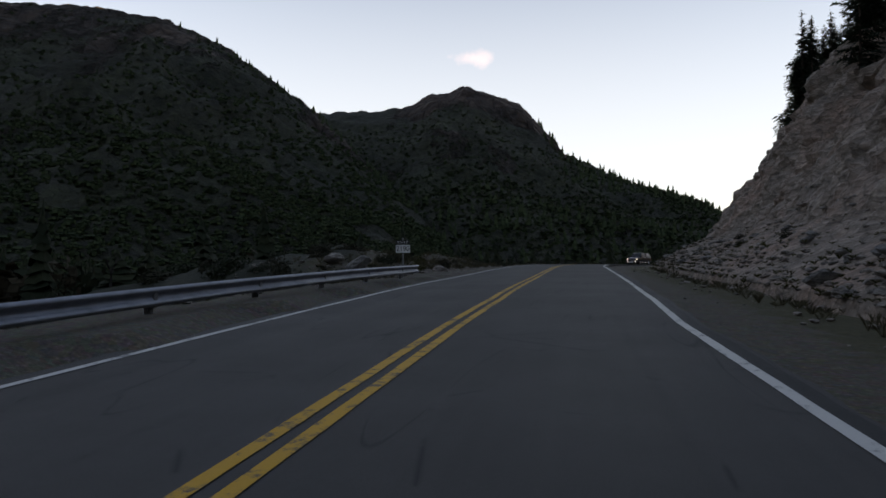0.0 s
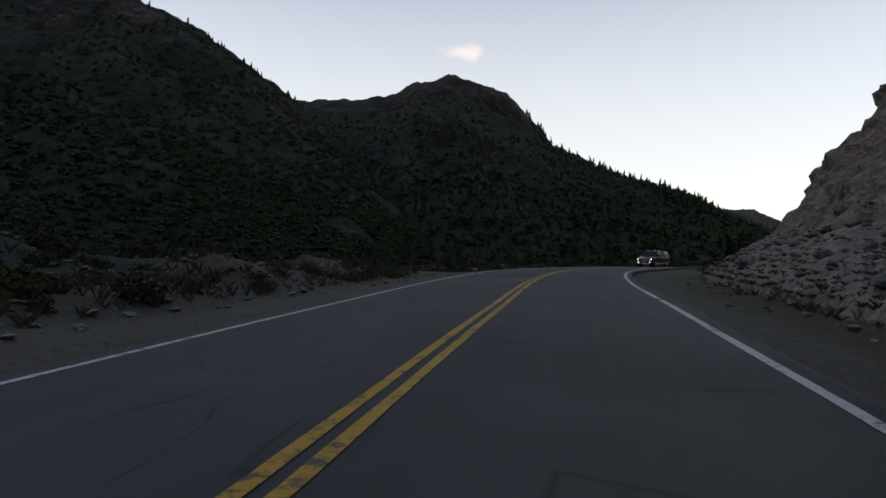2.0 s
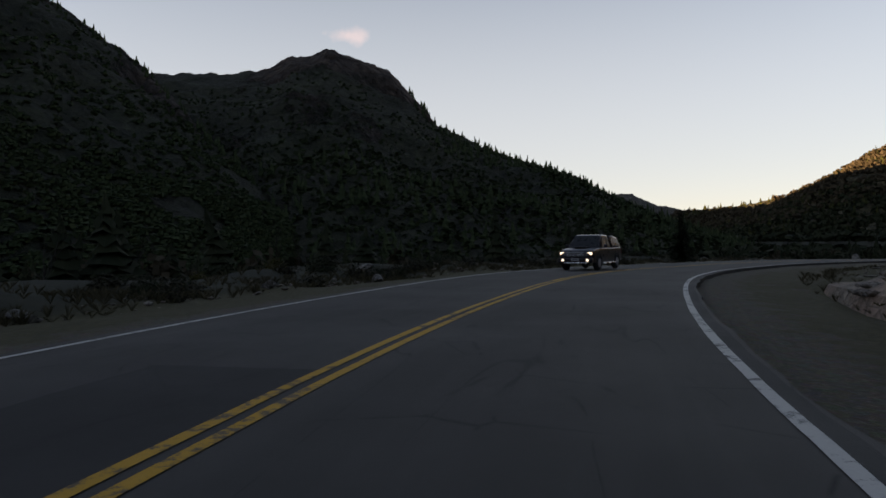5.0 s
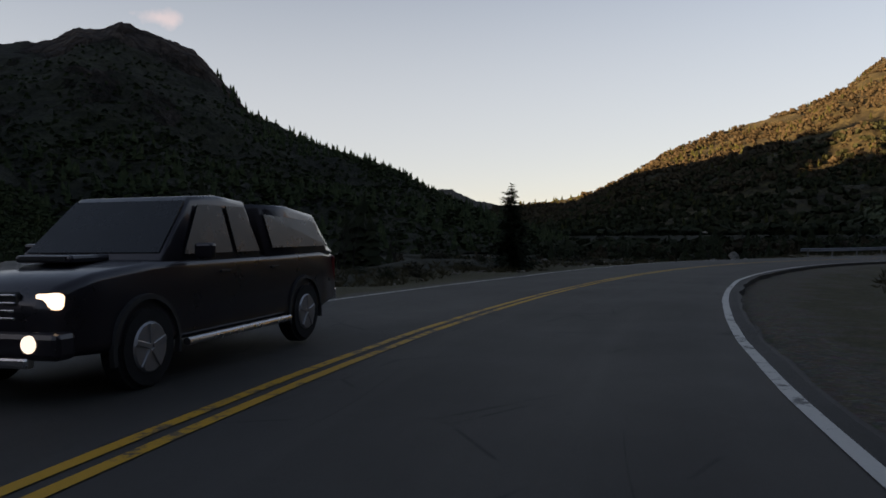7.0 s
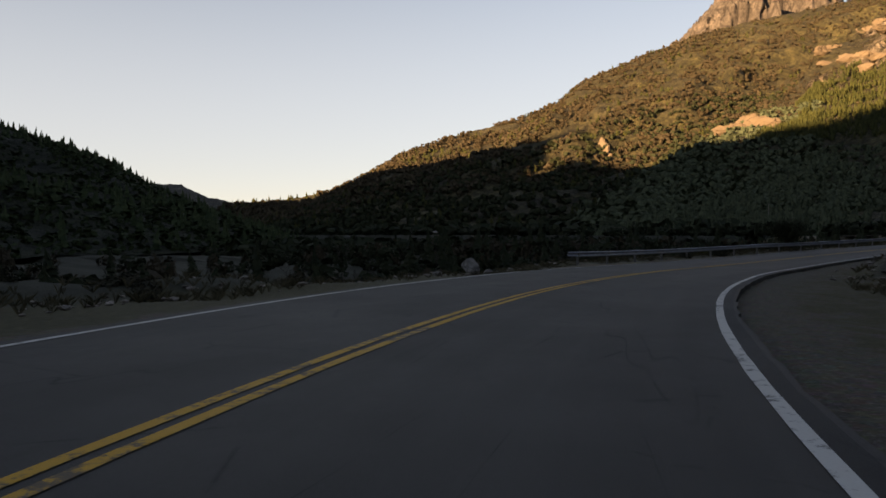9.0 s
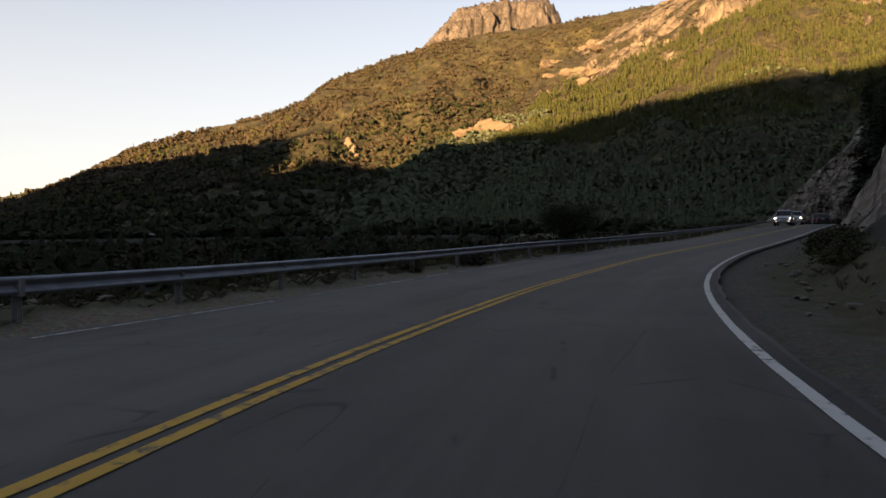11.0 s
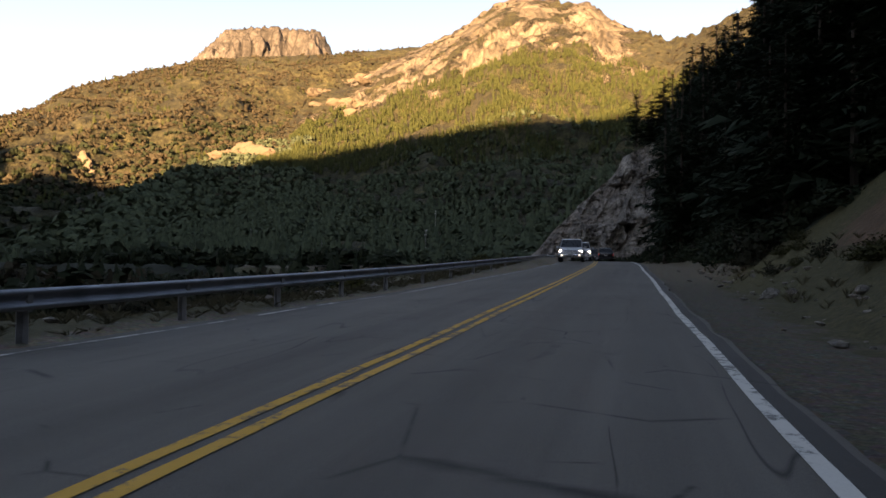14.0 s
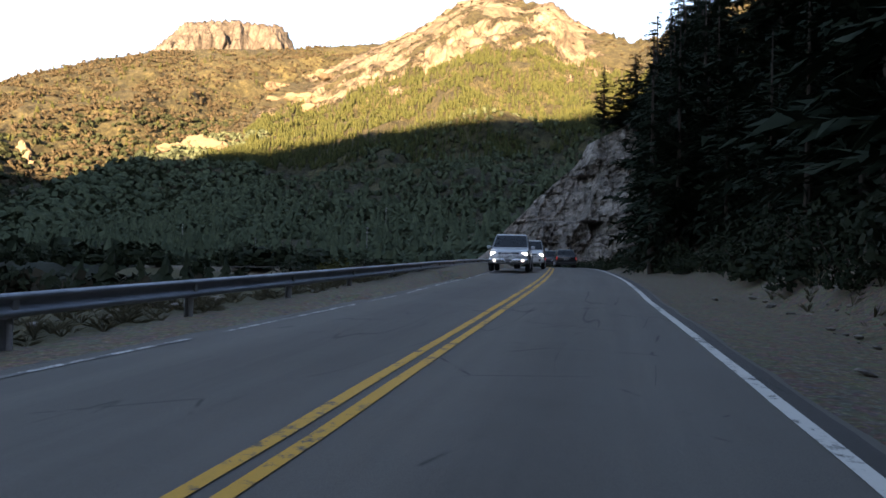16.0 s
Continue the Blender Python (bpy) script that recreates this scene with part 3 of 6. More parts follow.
def mountain(name, ridge, foot, ns, nv, material, label, power=1.2, amp=0.10, grain=60.0, crest=2.0, back=0.5, rock=None, seed=0.0, ledges=0.0):
    """A flank from a foot line up to a ridge line, with gullies, and a slope behind the ridge."""
    R, F = along(ridge, ns), matched(foot, ridge, ns)
    nb = max(6, nv // 6)
    v = np.linspace(0, 1, nv)
    verts, rk = [], []
    for i in range(ns):
        r, f = Vector(R[i]), Vector(F[i])
        up = r.z - f.z
        for w in v:
            p = f.lerp(r, w)
            z = f.z + up * w**power
            q = Vector((p.x / grain, p.y / grain, seed))
            g = noise.ridged_multi_fractal(Vector((q.x * 0.55, q.y * 0.55, seed)), 0.9, 2.1, 5, 1.0, 2.0) - 1.1
            n2 = noise.fractal(q * 3.1, 0.8, 2.2, 5)
            swing = math.sin(math.pi * min(1, w * 1.02)) ** 0.7
            z += up * amp * swing * g + up * amp * 0.25 * n2 * (0.3 + swing)
            if w > 0.985:
                z += crest * (noise.fractal(Vector((p.x / 14, p.y / 14, seed)), 0.7, 2.3, 4))
            side = noise.noise(q * 1.7 + Vector((9, 0, 0)))
            hard = rock(p.x, p.y, w, i / (ns - 1), q) if rock else 0.25
            if ledges:
                z += ledges * min(1.0, max(0.0, hard - 0.4) * 3) * (1 - smooth(0.88, 0.96, w)) * (noise.cell(Vector((p.x / 34, p.y / 34, seed))) + 0.6 * noise.cell(Vector((p.x / 15, p.y / 15, seed + 3))) - 0.8)
            verts.append((p.x + side * up * 0.06 * swing, p.y + side * up * 0.05 * swing, z))
            rk.append(hard)
        for k in range(1, nb + 1):
            w = k / nb * back
            p = r + (r - f) * w
            verts.append((p.x, p.y, r.z - (up + 30) * min(1.0, w / back) ** 1.1))
            rk.append(rk[-1])
    me = mesh_from(name, verts, grid_faces(ns, nv + nb)[:, ::-1], material, sharp=False)
    attribute(me, "rock", rk)
    SURFACE[name] = np.array(verts).reshape(ns, nv + nb, 3)[:, :nv]
    return setting(name, me, label, "mountain")


RIDGE_B = [(-1000, 640, 335), (-637, 771, 300), (-441, 738, 264), (-356, 739, 260), (-274, 730, 244), (-213, 713, 213), (-161, 681, 176), (-113, 643, 135), (-82, 594, 104), (-49, 538, 69), (-22, 479, 40), (4, 420, 12)]
FOOT_B = [(-620, 60, -6), (-380, 150, -6), (-260, 190, -6), (-190, 210, -6), (-130, 225, -6), (-70, 240, -6), (-20, 300, -6), (10, 400, -6)]
RIDGE_A = [(-330, 960, 190), (-245, 970, 191), (-162, 987, 202), (-91, 986, 203), (-45, 979, 207), (-27, 975, 213), (-15, 975, 223), (7, 975, 222), (30, 974, 235), (67, 968, 221), (102, 955, 206), (122, 942, 181),
           (149, 908, 136), (188, 880, 112), (215, 853, 92), (257, 842, 82), (292, 851, 73), (329, 891, 60), (381, 925, 42), (450, 960, 8)]
FOOT_A = [(-300, 520, -6), (-160, 440, -6), (-60, 400, -6), (20, 380, -6), (90, 380, -6), (160, 400, -6), (230, 430, -6), (300, 520, -6), (380, 650, -6), (440, 800, -6)]
RIDGE_C = [(560, 1310, 25), (635, 1273, 50), (729, 1219, 62), (799, 1197, 78), (873, 1179, 115), (953, 1190, 152), (1073, 1190, 194), (1232, 1178, 239), (1307, 1167, 266), (1400, 1185, 300), (1494, 1171, 364), (1660, 1102, 442),
           (1820, 1065, 505), (1972, 1029, 555), (2157, 841, 607), (2316, 645, 667), (2450, 400, 700), (2520, 60, 690)]
FOOT_C = [(470, 1150, -8), (450, 960, -8), (430, 820, -8), (420, 700, -8), (420, 600, -8), (450, 540, -6), (560, 520, 10), (760, 540, 60), (950, 520, 100), (1200, 500, 160), (1500, 400, 260), (1800, 200, 380)]
RIDGE_D = [(330, 360, -6), (420, 410, 6), (520, 440, 28), (700, 500, 72), (860, 540, 110), (1009, 559, 146), (1180, 585, 205), (1330, 620, 262), (1519, 660, 345), (1613, 605, 386), (1696, 529, 459), (1760, 415, 529), (1812, 332, 604), (1818, 267, 623),
           (1802, 189, 603), (1772, 114, 584), (1720, 67, 524), (1697, 22, 497), (1611, -36, 447), (1507, -63, 423), (1392, -135, 432), (1200, -260, 420)]
FOOT_D = [(300, 300, -7), (300, 285, -7), (300, 270, -6), (295, 255, -6), (285, 240, -5), (278, 225, -5), (272, 210, -4), (290, 196, -3), (296, 182, -2), (300, 170, 0), (300, 150, 2), (300, 120, 4), (300, 80, 6), (298, 20, 8), (290, -60, 8)]


def rock_b(x, y, w, i, q):
    return 0.21 + 0.26 * smooth(0.45, 0.85, w) + 0.40 * noise.noise(q * 1.4) + 0.30 * noise.noise(Vector((q.x * 6.0, q.y * 1.5, q.z)))


def rock_a(x, y, w, i, q):
    top = smooth(0.72, 0.93, w) * smooth(-80, -10, x) * (1 - smooth(125, 165, x))
    return 0.19 + 0.75 * top + 0.36 * noise.noise(q * 1.5) + 0.10 * smooth(0.3, 0.8, w) + 0.30 * noise.noise(Vector((q.x * 5.0, q.y * 1.4, q.z)))


def rock_c(x, y, w, i, q):
    return 0.12 + 0.30 * noise.noise(q * 1.3)


def rock_d(x, y, w, i, q):
    crag = smooth(0.655, 0.755, w + 0.12 * noise.noise(q * 1.1) + 0.07 * noise.noise(q * 3.3)) * smooth(0.45, 0.53, i + 0.03 * noise.noise(q * 2)) * (1 - smooth(0.77, 0.82, i + 0.02 * noise.noise(q * 3)))
    lump = 0.0
    for cx, cy, rx, ry in ((985, 505, 60, 26), (1250, 560, 46, 22), (1330, 575, 38, 24), (1180, 520, 34, 18), (1420, 560, 60, 18), (880, 455, 30, 12)):
        lump = max(lump, math.exp(-(((x - cx) / rx) ** 2) - ((y - cy) / ry) ** 2))
    return 0.12 + 0.6 * crag + 0.62 * lump + 0.26 * noise.noise(q * 1.6) - 0.3 * crag * smooth(0.15, 0.4, noise.noise(q * 2.6 + Vector((4, 4, 4)))) - 0.36 * crag * smooth(0.18, 0.42, noise.noise(Vector((y / 130, (x + 0.8 * y) / 30, 4.0))))


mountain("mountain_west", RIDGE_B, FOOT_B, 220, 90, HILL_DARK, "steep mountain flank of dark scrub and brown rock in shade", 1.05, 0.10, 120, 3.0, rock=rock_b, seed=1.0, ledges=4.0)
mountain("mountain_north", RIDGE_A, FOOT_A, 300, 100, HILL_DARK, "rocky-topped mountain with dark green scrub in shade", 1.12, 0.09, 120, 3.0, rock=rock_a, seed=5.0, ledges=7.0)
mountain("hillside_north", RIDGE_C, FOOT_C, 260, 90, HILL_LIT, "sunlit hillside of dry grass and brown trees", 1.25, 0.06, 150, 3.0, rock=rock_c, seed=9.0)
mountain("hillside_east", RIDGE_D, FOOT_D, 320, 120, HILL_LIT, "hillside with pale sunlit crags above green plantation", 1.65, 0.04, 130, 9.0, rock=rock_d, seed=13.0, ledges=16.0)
mountain("mesa", [(4000, 2480, 1030), (4030, 2400, 1120), (4055, 2340, 1150), (4075, 2300, 1215), (4100, 2250, 1262), (4124, 2205, 1318), (4145, 2165, 1368), (4200, 2050, 1390), (4248, 1942, 1412), (4358, 1667, 1405), (4372, 1630, 1360), (4383, 1595, 1286), (4390, 1560, 1180)],
         [(3500, 2100, 500), (3550, 1900, 500), (3600, 1700, 500), (3650, 1450, 500)], 220, 110, MESA_ROCK, "far flat-topped bare rock summit in evening sun", 0.72, 0.13, 110, 22.0, rock=lambda x, y, w, i, q: 0.9, seed=3.0)
mountain("far_ridge", [(800, 3560, 150), (1077, 3445, 210), (1326, 3356, 222), (1409, 3213, 212), (1459, 3079, 157), (1524, 2935, 127), (1619, 2766, 104), (1750, 2600, 60)],
         [(800, 2600, -10), (1000, 2500, -10), (1200, 2400, -10), (1500, 2200, -10)], 100, 40, FAR_ROCK, "distant hazy ridge closing the valley", 1.1, 0.10, 300, 5.0, rock=lambda x, y, w, i, q: 0.35, seed=7.0)
# unseen ridge added west of far_ridge to put it in shade
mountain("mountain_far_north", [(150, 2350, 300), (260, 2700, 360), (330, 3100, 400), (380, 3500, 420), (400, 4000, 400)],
         [(700, 2300, 20), (750, 2900, 10), (800, 3400, 10), (820, 4000, 0)], 60, 24, HILL_DARK, "unseen ridge added to keep the sun off the distant ridge", 1.1, 0.08, 250, 5.0, rock=rock_b, seed=25.0)
# added out of view; heights set so its shadow edge falls on the hillsides
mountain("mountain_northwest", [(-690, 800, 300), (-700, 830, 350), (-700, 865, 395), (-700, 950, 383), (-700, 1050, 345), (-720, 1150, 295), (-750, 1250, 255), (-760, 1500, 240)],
         [(-480, 800, 60), (-450, 900, 40), (-450, 1100, 20), (-450, 1400, 0)], 90, 24, HILL_DARK, "unseen mountain crest shaped to cast the evening shadow over the valley", 1.0, 0.05, 200, 4.0, rock=rock_b, seed=21.0)
# unseen hill; western crest heights fitted to the shadow edge on hillside_east
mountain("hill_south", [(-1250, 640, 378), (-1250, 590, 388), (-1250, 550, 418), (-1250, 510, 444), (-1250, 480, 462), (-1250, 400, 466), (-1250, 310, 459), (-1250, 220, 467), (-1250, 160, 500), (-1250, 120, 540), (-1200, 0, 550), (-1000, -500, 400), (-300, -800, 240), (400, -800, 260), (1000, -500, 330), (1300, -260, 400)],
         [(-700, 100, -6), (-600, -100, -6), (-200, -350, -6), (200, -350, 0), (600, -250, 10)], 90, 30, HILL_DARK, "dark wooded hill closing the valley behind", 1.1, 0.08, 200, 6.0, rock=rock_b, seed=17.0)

# ---- helpers for things ----
def part(name, bm, material, parent, label=""):
    """Links a bmesh, or a finished mesh, as one mesh object under a thing or a part."""
    if isinstance(bm, bmesh.types.BMesh):
        me = bpy.data.meshes.new(name)
        bm.to_mesh(me)
        bm.free()
    else:
        me = bm
    if material and not me.materials:
        me.materials.append(material)
    ob = new(name, me)
    ob.parent = parent
    return tagged(ob, label)


def empty(name, m, label, category, group=""):
    ob = tagged(new(name), label, category, group)
    ob.matrix_basis = m
    return ob


def box(bm, size, at=(0, 0, 0), turn=None, bevel=0.0):
    g = bmesh.ops.create_cube(bm, size=1.0)
    vs = g["verts"]
    bmesh.ops.scale(bm, vec=size, verts=vs)
    if bevel:
        es = list({e for v in vs for e in v.link_edges})
        vs = bmesh.ops.bevel(bm, geom=es, offset=bevel, segments=2, affect="EDGES", profile=0.5)["verts"]
    if turn is not None:
        bmesh.ops.transform(bm, matrix=turn, verts=vs)
    bmesh.ops.translate(bm, vec=at, verts=vs)
    return vs


def tube(bm, r1, r2, a, b, n=10):
    a, b = Vector(a), Vector(b)
    m = (b - a).to_track_quat("Z", "Y").to_matrix().to_4x4()
    m.translation = (a + b) / 2
    return bmesh.ops.create_cone(bm, cap_ends=True, segments=n, radius1=r1, radius2=r2, depth=(b - a).length, matrix=m)["verts"]


def ground_at(x, y):
    return float(land([(x, y)])[0])


# ---- rocks ----
def rock_mesh(name, seed, flat=0.7, facets=2, material=STONE):
    bm = bmesh.new()
    bmesh.ops.create_icosphere(bm, subdivisions=facets, radius=0.5)
    rr = random.Random(seed)
    cuts = [(Vector((rr.uniform(-1, 1), rr.uniform(-1, 1), rr.uniform(-1, 1))).normalized(), rr.uniform(0.24, 0.42)) for _ in range(9)]
    for v in bm.verts:
        for n, d in cuts:  # plane cuts give broken faces
            over = v.co.dot(n) - d
            if over > 0:
                v.co -= n * over
        v.co += v.co.normalized() * 0.05 * noise.noise(v.co * 4 + Vector((seed, 0, 0)))
        v.co.z *= flat
    low = min(v.co.z for v in bm.verts)
    for v in bm.verts:
        v.co.z -= low + 0.08
    me = bpy.data.meshes.new(name)
    bm.to_mesh(me)
    bm.free()
    me.materials.append(material)
    return me


ROCKS = [rock_mesh("boulder", 10 + k, 0.55 + 0.12 * (k % 4), 2) for k in range(6)]
PALE = [rock_mesh("boulder", 40 + k, 0.8, 3, PALE_STONE) for k in range(3)]


def boulder(x, y, size, turn=0.0, pale=False, sink=0.1, label="grey broken boulder on the roadside gravel", z=None):
    me = random.choice(PALE if pale else ROCKS)
    ob = tagged(new("boulder", me), label, "boulder", "roadside boulders")
    w, l, h = size if isinstance(size, tuple) else (size, size, size)
    ob.matrix_basis = pose(x, y, (ground_at(x, y) if z is None else z) - sink * h, 0, 0, turn) @ Matrix.Diagonal((w, l, h, 1))
    return ob


def scatter(name, template, spots, material, label, category, tilt=6.0):
    """Many small things that nobody could count, as one mesh. spots: (x, y, z, width, height)."""
    tv, tf = template
    tv, tf = np.array(tv, float), [list(f) for f in tf]
    rr = np.random.RandomState(len(spots))
    verts, faces = [], []
    for x, y, z, w, h in spots:
        a = rr.uniform(0, 6.283)
        c, s = math.cos(a), math.sin(a)
        v = tv * (w * rr.uniform(0.85, 1.15), w * rr.uniform(0.85, 1.15), h)
        v = v @ np.array([[c, s, 0], [-s, c, 0], [0, 0, 1]])
        lean = rr.normal(0, math.radians(tilt), 2)
        v[:, 0] += v[:, 2] * lean[0]
        v[:, 1] += v[:, 2] * lean[1]
        base = len(verts) * len(tv)
        verts.append(v + (x, y, z))
        faces += [[i + base for i in f] for f in tf]
    me = mesh_from(name, np.concatenate(verts), faces, material)
    return tagged(new(name, me), label, category, kind="stuff")


def stone_template(seed):
    me = rock_mesh("stone", seed, 0.6, 1)
    t = [tuple(v.co) for v in me.vertices], [tuple(p.vertices) for p in me.polygons]
    bpy.data.meshes.remove(me)
    return t


def conifer_template(seed, tiers=5, sides=7):
    rr = random.Random(seed)
    v, f = [], []
    for k in range(tiers):
        z0, z1 = 0.08 + 0.80 * k / tiers, 0.08 + 0.80 * (k + 1.7) / tiers
        r = 0.5 * (1 - k / (tiers + 0.4)) ** 0.9
        base = len(v)
        for i in range(sides):
            a = 6.283 * (i + rr.uniform(-0.25, 0.25)) / sides
            q = r * rr.uniform(0.62, 1.15)
            v.append((q * math.cos(a), q * math.sin(a), z0 + rr.uniform(-0.06, 0.03)))
        v.append((rr.uniform(-0.03, 0.03), rr.uniform(-0.03, 0.03), min(z1, 1.0)))
        f += [(base + i, base + (i + 1) % sides, base + sides) for i in range(sides)]
    return v, f


def blob_template(seed, n=34):
    """A round crown of loose leaf clumps."""
    rr = random.Random(seed)
    v, f = [], []
    for _ in range(n):
        d = Vector((rr.gauss(0, 1), rr.gauss(0, 1), rr.gauss(0, 1))).normalized()
        bulge = 0.40 + 0.16 * noise.noise(d * 1.8 + Vector((seed, 3, 0)))
        c = Vector((d.x * bulge, d.y * bulge, 0.45 + d.z * bulge)) * rr.uniform(0.75, 1.1)
        n1 = d.orthogonal().normalized() * rr.uniform(0.7, 1.4) / n**0.5
        n2 = d.cross(n1).normalized() * rr.uniform(0.7, 1.4) / n**0.5
        b = len(v)
        v += [tuple(c - n1), tuple(c + n2 * 0.9 - d * 0.05), tuple(c + n1), tuple(c - n2 * 0.9 + d * 0.08)]
        f += [(b, b + 1, b + 2), (b, b + 2, b + 3)]
    return v, f


def twig_template(seed, n=14):
    rr = random.Random(seed)
    v, f = [], []
    for _ in range(n):
        a, l = rr.uniform(0, 6.283), rr.uniform(0.15, 0.5)
        b = len(v)
        x, y = l * math.cos(a), l * math.sin(a)
        w = 0.009
        v += [(-w, 0, 0), (w, 0, 0), (x + w * 0.3, y, rr.uniform(0.6, 1.0)), (x * 0.5 - w, y * 0.5, 0.5)]
        f += [(b, b + 1, b + 2), (b, b + 2, b + 3)]
    return v, f


def bare_template(seed):
    """A leafless tree: thin forked limbs of flat slivers set crosswise."""
    r4 = random.Random(seed)
    v, f = [], []

    def limb(a, d, l, w, level):
        b = a + d * l
        for side in (Vector((1, 0, 0)), Vector((0, 1, 0))):
            k = len(v)
            q = side * w
            v.extend([tuple(a - q), tuple(a + q), tuple(b + q * 0.5), tuple(b - q * 0.5)])
            f.append((k, k + 1, k + 2, k + 3))
        if level:
            for _ in range(3 if level > 1 else 4):
                n = (d + Vector((r4.gauss(0, 0.42), r4.gauss(0, 0.42), r4.gauss(0.12, 0.2)))).normalized()
                limb(a.lerp(b, r4.uniform(0.45, 1.0)), n, l * r4.uniform(0.5, 0.75), w * 0.5, level - 1)

    limb(Vector((0, 0, -0.02)), Vector((0, 0, 1)), 0.38, 0.016, 3)
    return v, f


# ---- guard rails ----
def guard_rail(a, b, offset, anchor, label, lift=lambda s: 0.0):
    """A W-beam rail along the road from a to b on posts."""
    p0 = on_road(np.array([a + S0]), offset(np.array([a + S0])))[0]
    rail = empty("guard_rail", pose(*p0), label, "guard rail", "guard rails")
    w = [(0.0, 0.75), (0.03, 0.755), (0.075, 0.725), (0.08, 0.69), (0.03, 0.655), (0.005, 0.625), (0.0, 0.605), (0.005, 0.585), (0.03, 0.555), (0.08, 0.52), (0.075, 0.485), (0.03, 0.455), (0.0, 0.46)]
    at = a
    while at < b - 0.5:
        end = min(at + 3.9, b)
        ss = np.linspace(at, end, 7) + S0
        rows_ = []
        for k, s in enumerate(ss):
            d = float(offset(np.array([s]))[0])
            lap = 0.006 if k > 4 else 0.0
            flare = 0.25 * max(0.0, (s - S0 - (b - 1.2))) ** 2 + 0.25 * max(0.0, (a + 1.2) - (s - S0)) ** 2
            rows_.append([on_road(np.array([s]), d + flare - x - lap, h - 0.12 + float(lift(s - S0)))[0] - p0 for x, h in w])
        v = np.array(rows_)
        me = mesh_from("beam", v, grid_faces(v.shape[0], v.shape[1]), STEEL, sharp=False)
        part("beam", me, None, rail)
        at += 3.81
    at = anchor
    while at - 3.81 > a:
        at -= 3.81
    while at < b:
        s = at + S0
        d = float(offset(np.array([s]))[0]) + 0.09
        q = on_road(np.array([s]), d, float(lift(s - S0)))[0]
        bm = bmesh.new()
        foot = ground_at(q[0], q[1]) - q[2] - 0.15
        box(bm, (0.12, 0.012, 0.66 - foot), (0, 0.05, (0.66 + foot) / 2 - 0.06), None, 0.003)
        box(bm, (0.012, 0.10, 0.66 - foot), (0.055, 0, (0.66 + foot) / 2 - 0.06), None, 0.003)
        box(bm, (0.10, 0.17, 0.30), (0, -0.05, 0.46), None, 0.01)
        ob = part("post", bm, POST, rail)
        ob.matrix_basis = pose(*(q - p0), 0, 0, heading(s))
        at += 3.81
    return rail


guard_rail(-38, 29.2, lambda s: np.interp(s - S0, [0, 14, 22, 29], [4.75, 4.7, 4.55, 4.3]), 14.7, "galvanised steel guard rail on posts ending beside the road", lambda s: -0.05)
guard_rail(184, 306, lambda s: np.interp(s - S0, [170, 185, 205, 222, 238, 252, 262, 300], [6.9, 6.5, 6.0, 5.5, 5.3, 4.7, 4.4, 4.3]), 200.0, "long galvanised steel guard rail on posts round the bend", lambda s: np.interp(s, [181, 210, 225, 240, 300], [0.13, 0.13, 0.03, -0.04, -0.05]))

# ---- rock cut beside the road ----
def cut_face(name, s_range, ds, toe, profile, material, label, rough, seed):
    """A broken rock face along the right side: toe(s) and profile(s, u) -> (run, height)."""
    ss = np.arange(*s_range, ds)
    us = np.linspace(0, 1, profile["rows"])
    verts = []
    for s in ss:
        t = toe(s)
        for u in us:
            run, h = profile["shape"](s, u)
            p = on_road(np.array([s + S0]), -(t + run))[0]
            q = Vector((p[0], p[1], h * 1.0)) * 0.22
            big = noise.fractal(q * 0.45 + Vector((seed, 0, 0)), 0.9, 2.0, 3)
            cell = noise.voronoi(Vector((q.x * 1.6, q.y * 1.6, q.z * 2.4)) + Vector((0, seed, 0)))[0]
            step = (cell[1] - cell[0])
            fine = noise.fractal(q * 5.0, 0.8, 2.2, 3)
            fade = min(1.0, (u * 4.5) ** 1.6) * rough(s, u)
            ledge = abs(noise.noise(Vector((q.x * 0.8, q.y * 0.8, q.z * 3.5 + seed))))
            block = noise.cell(Vector((q.x * 2.1, q.y * 2.1, q.z * 4.2 + 0.4 * big))) + 0.6 * noise.cell(Vector((q.x * 5.0 + 7, q.y * 5.0, q.z * 8.0)))
            chip = noise.cell(Vector((q.x * 8.0 + 0.5 * q.z * 8, q.y * 8.0, q.z * 15.0)))
            slab = noise.cell(Vector((q.x * 0.8 + 0.25 * q.z + 0.3 * big, q.y * 0.8, q.z * 1.5))) + 0.5 * noise.cell(Vector((q.x * 1.5, q.y * 1.5 + 0.3 * big, q.z * 2.6 + 3)))
            high = min(1.0, max(0.0, (u - 0.16) * 5))
            out = (big * 1.8 - step * (0.3 + 0.4 * high) + fine * 0.5 + ledge * 0.4 + block * (0.10 + 0.07 * high) + slab * 0.75 * high) * fade + (0.10 + 0.10 * high) * chip * min(1.0, max(0.0, u - 0.03) * 8)
            n = np.array([np.interp(s + S0, ROAD_S, ROAD_N[:, 0]), np.interp(s + S0, ROAD_S, ROAD_N[:, 1])])
            z = np.interp(s + S0, ROAD_S, ROAD_P[:, 2]) - 0.14 + h - (0.7 if u == 0 else 0.0)
            verts.append((p[0] + n[0] * out, p[1] + n[1] * out, z + 0.5 * fine * fade + 0.5 * step * fade))
    v = np.array(verts)
    me = mesh_from(name, v, grid_faces(len(ss), len(us))[:, ::-1], material)
    return setting(name, me, label, "rock face"), v.reshape(len(ss), len(us), 3)


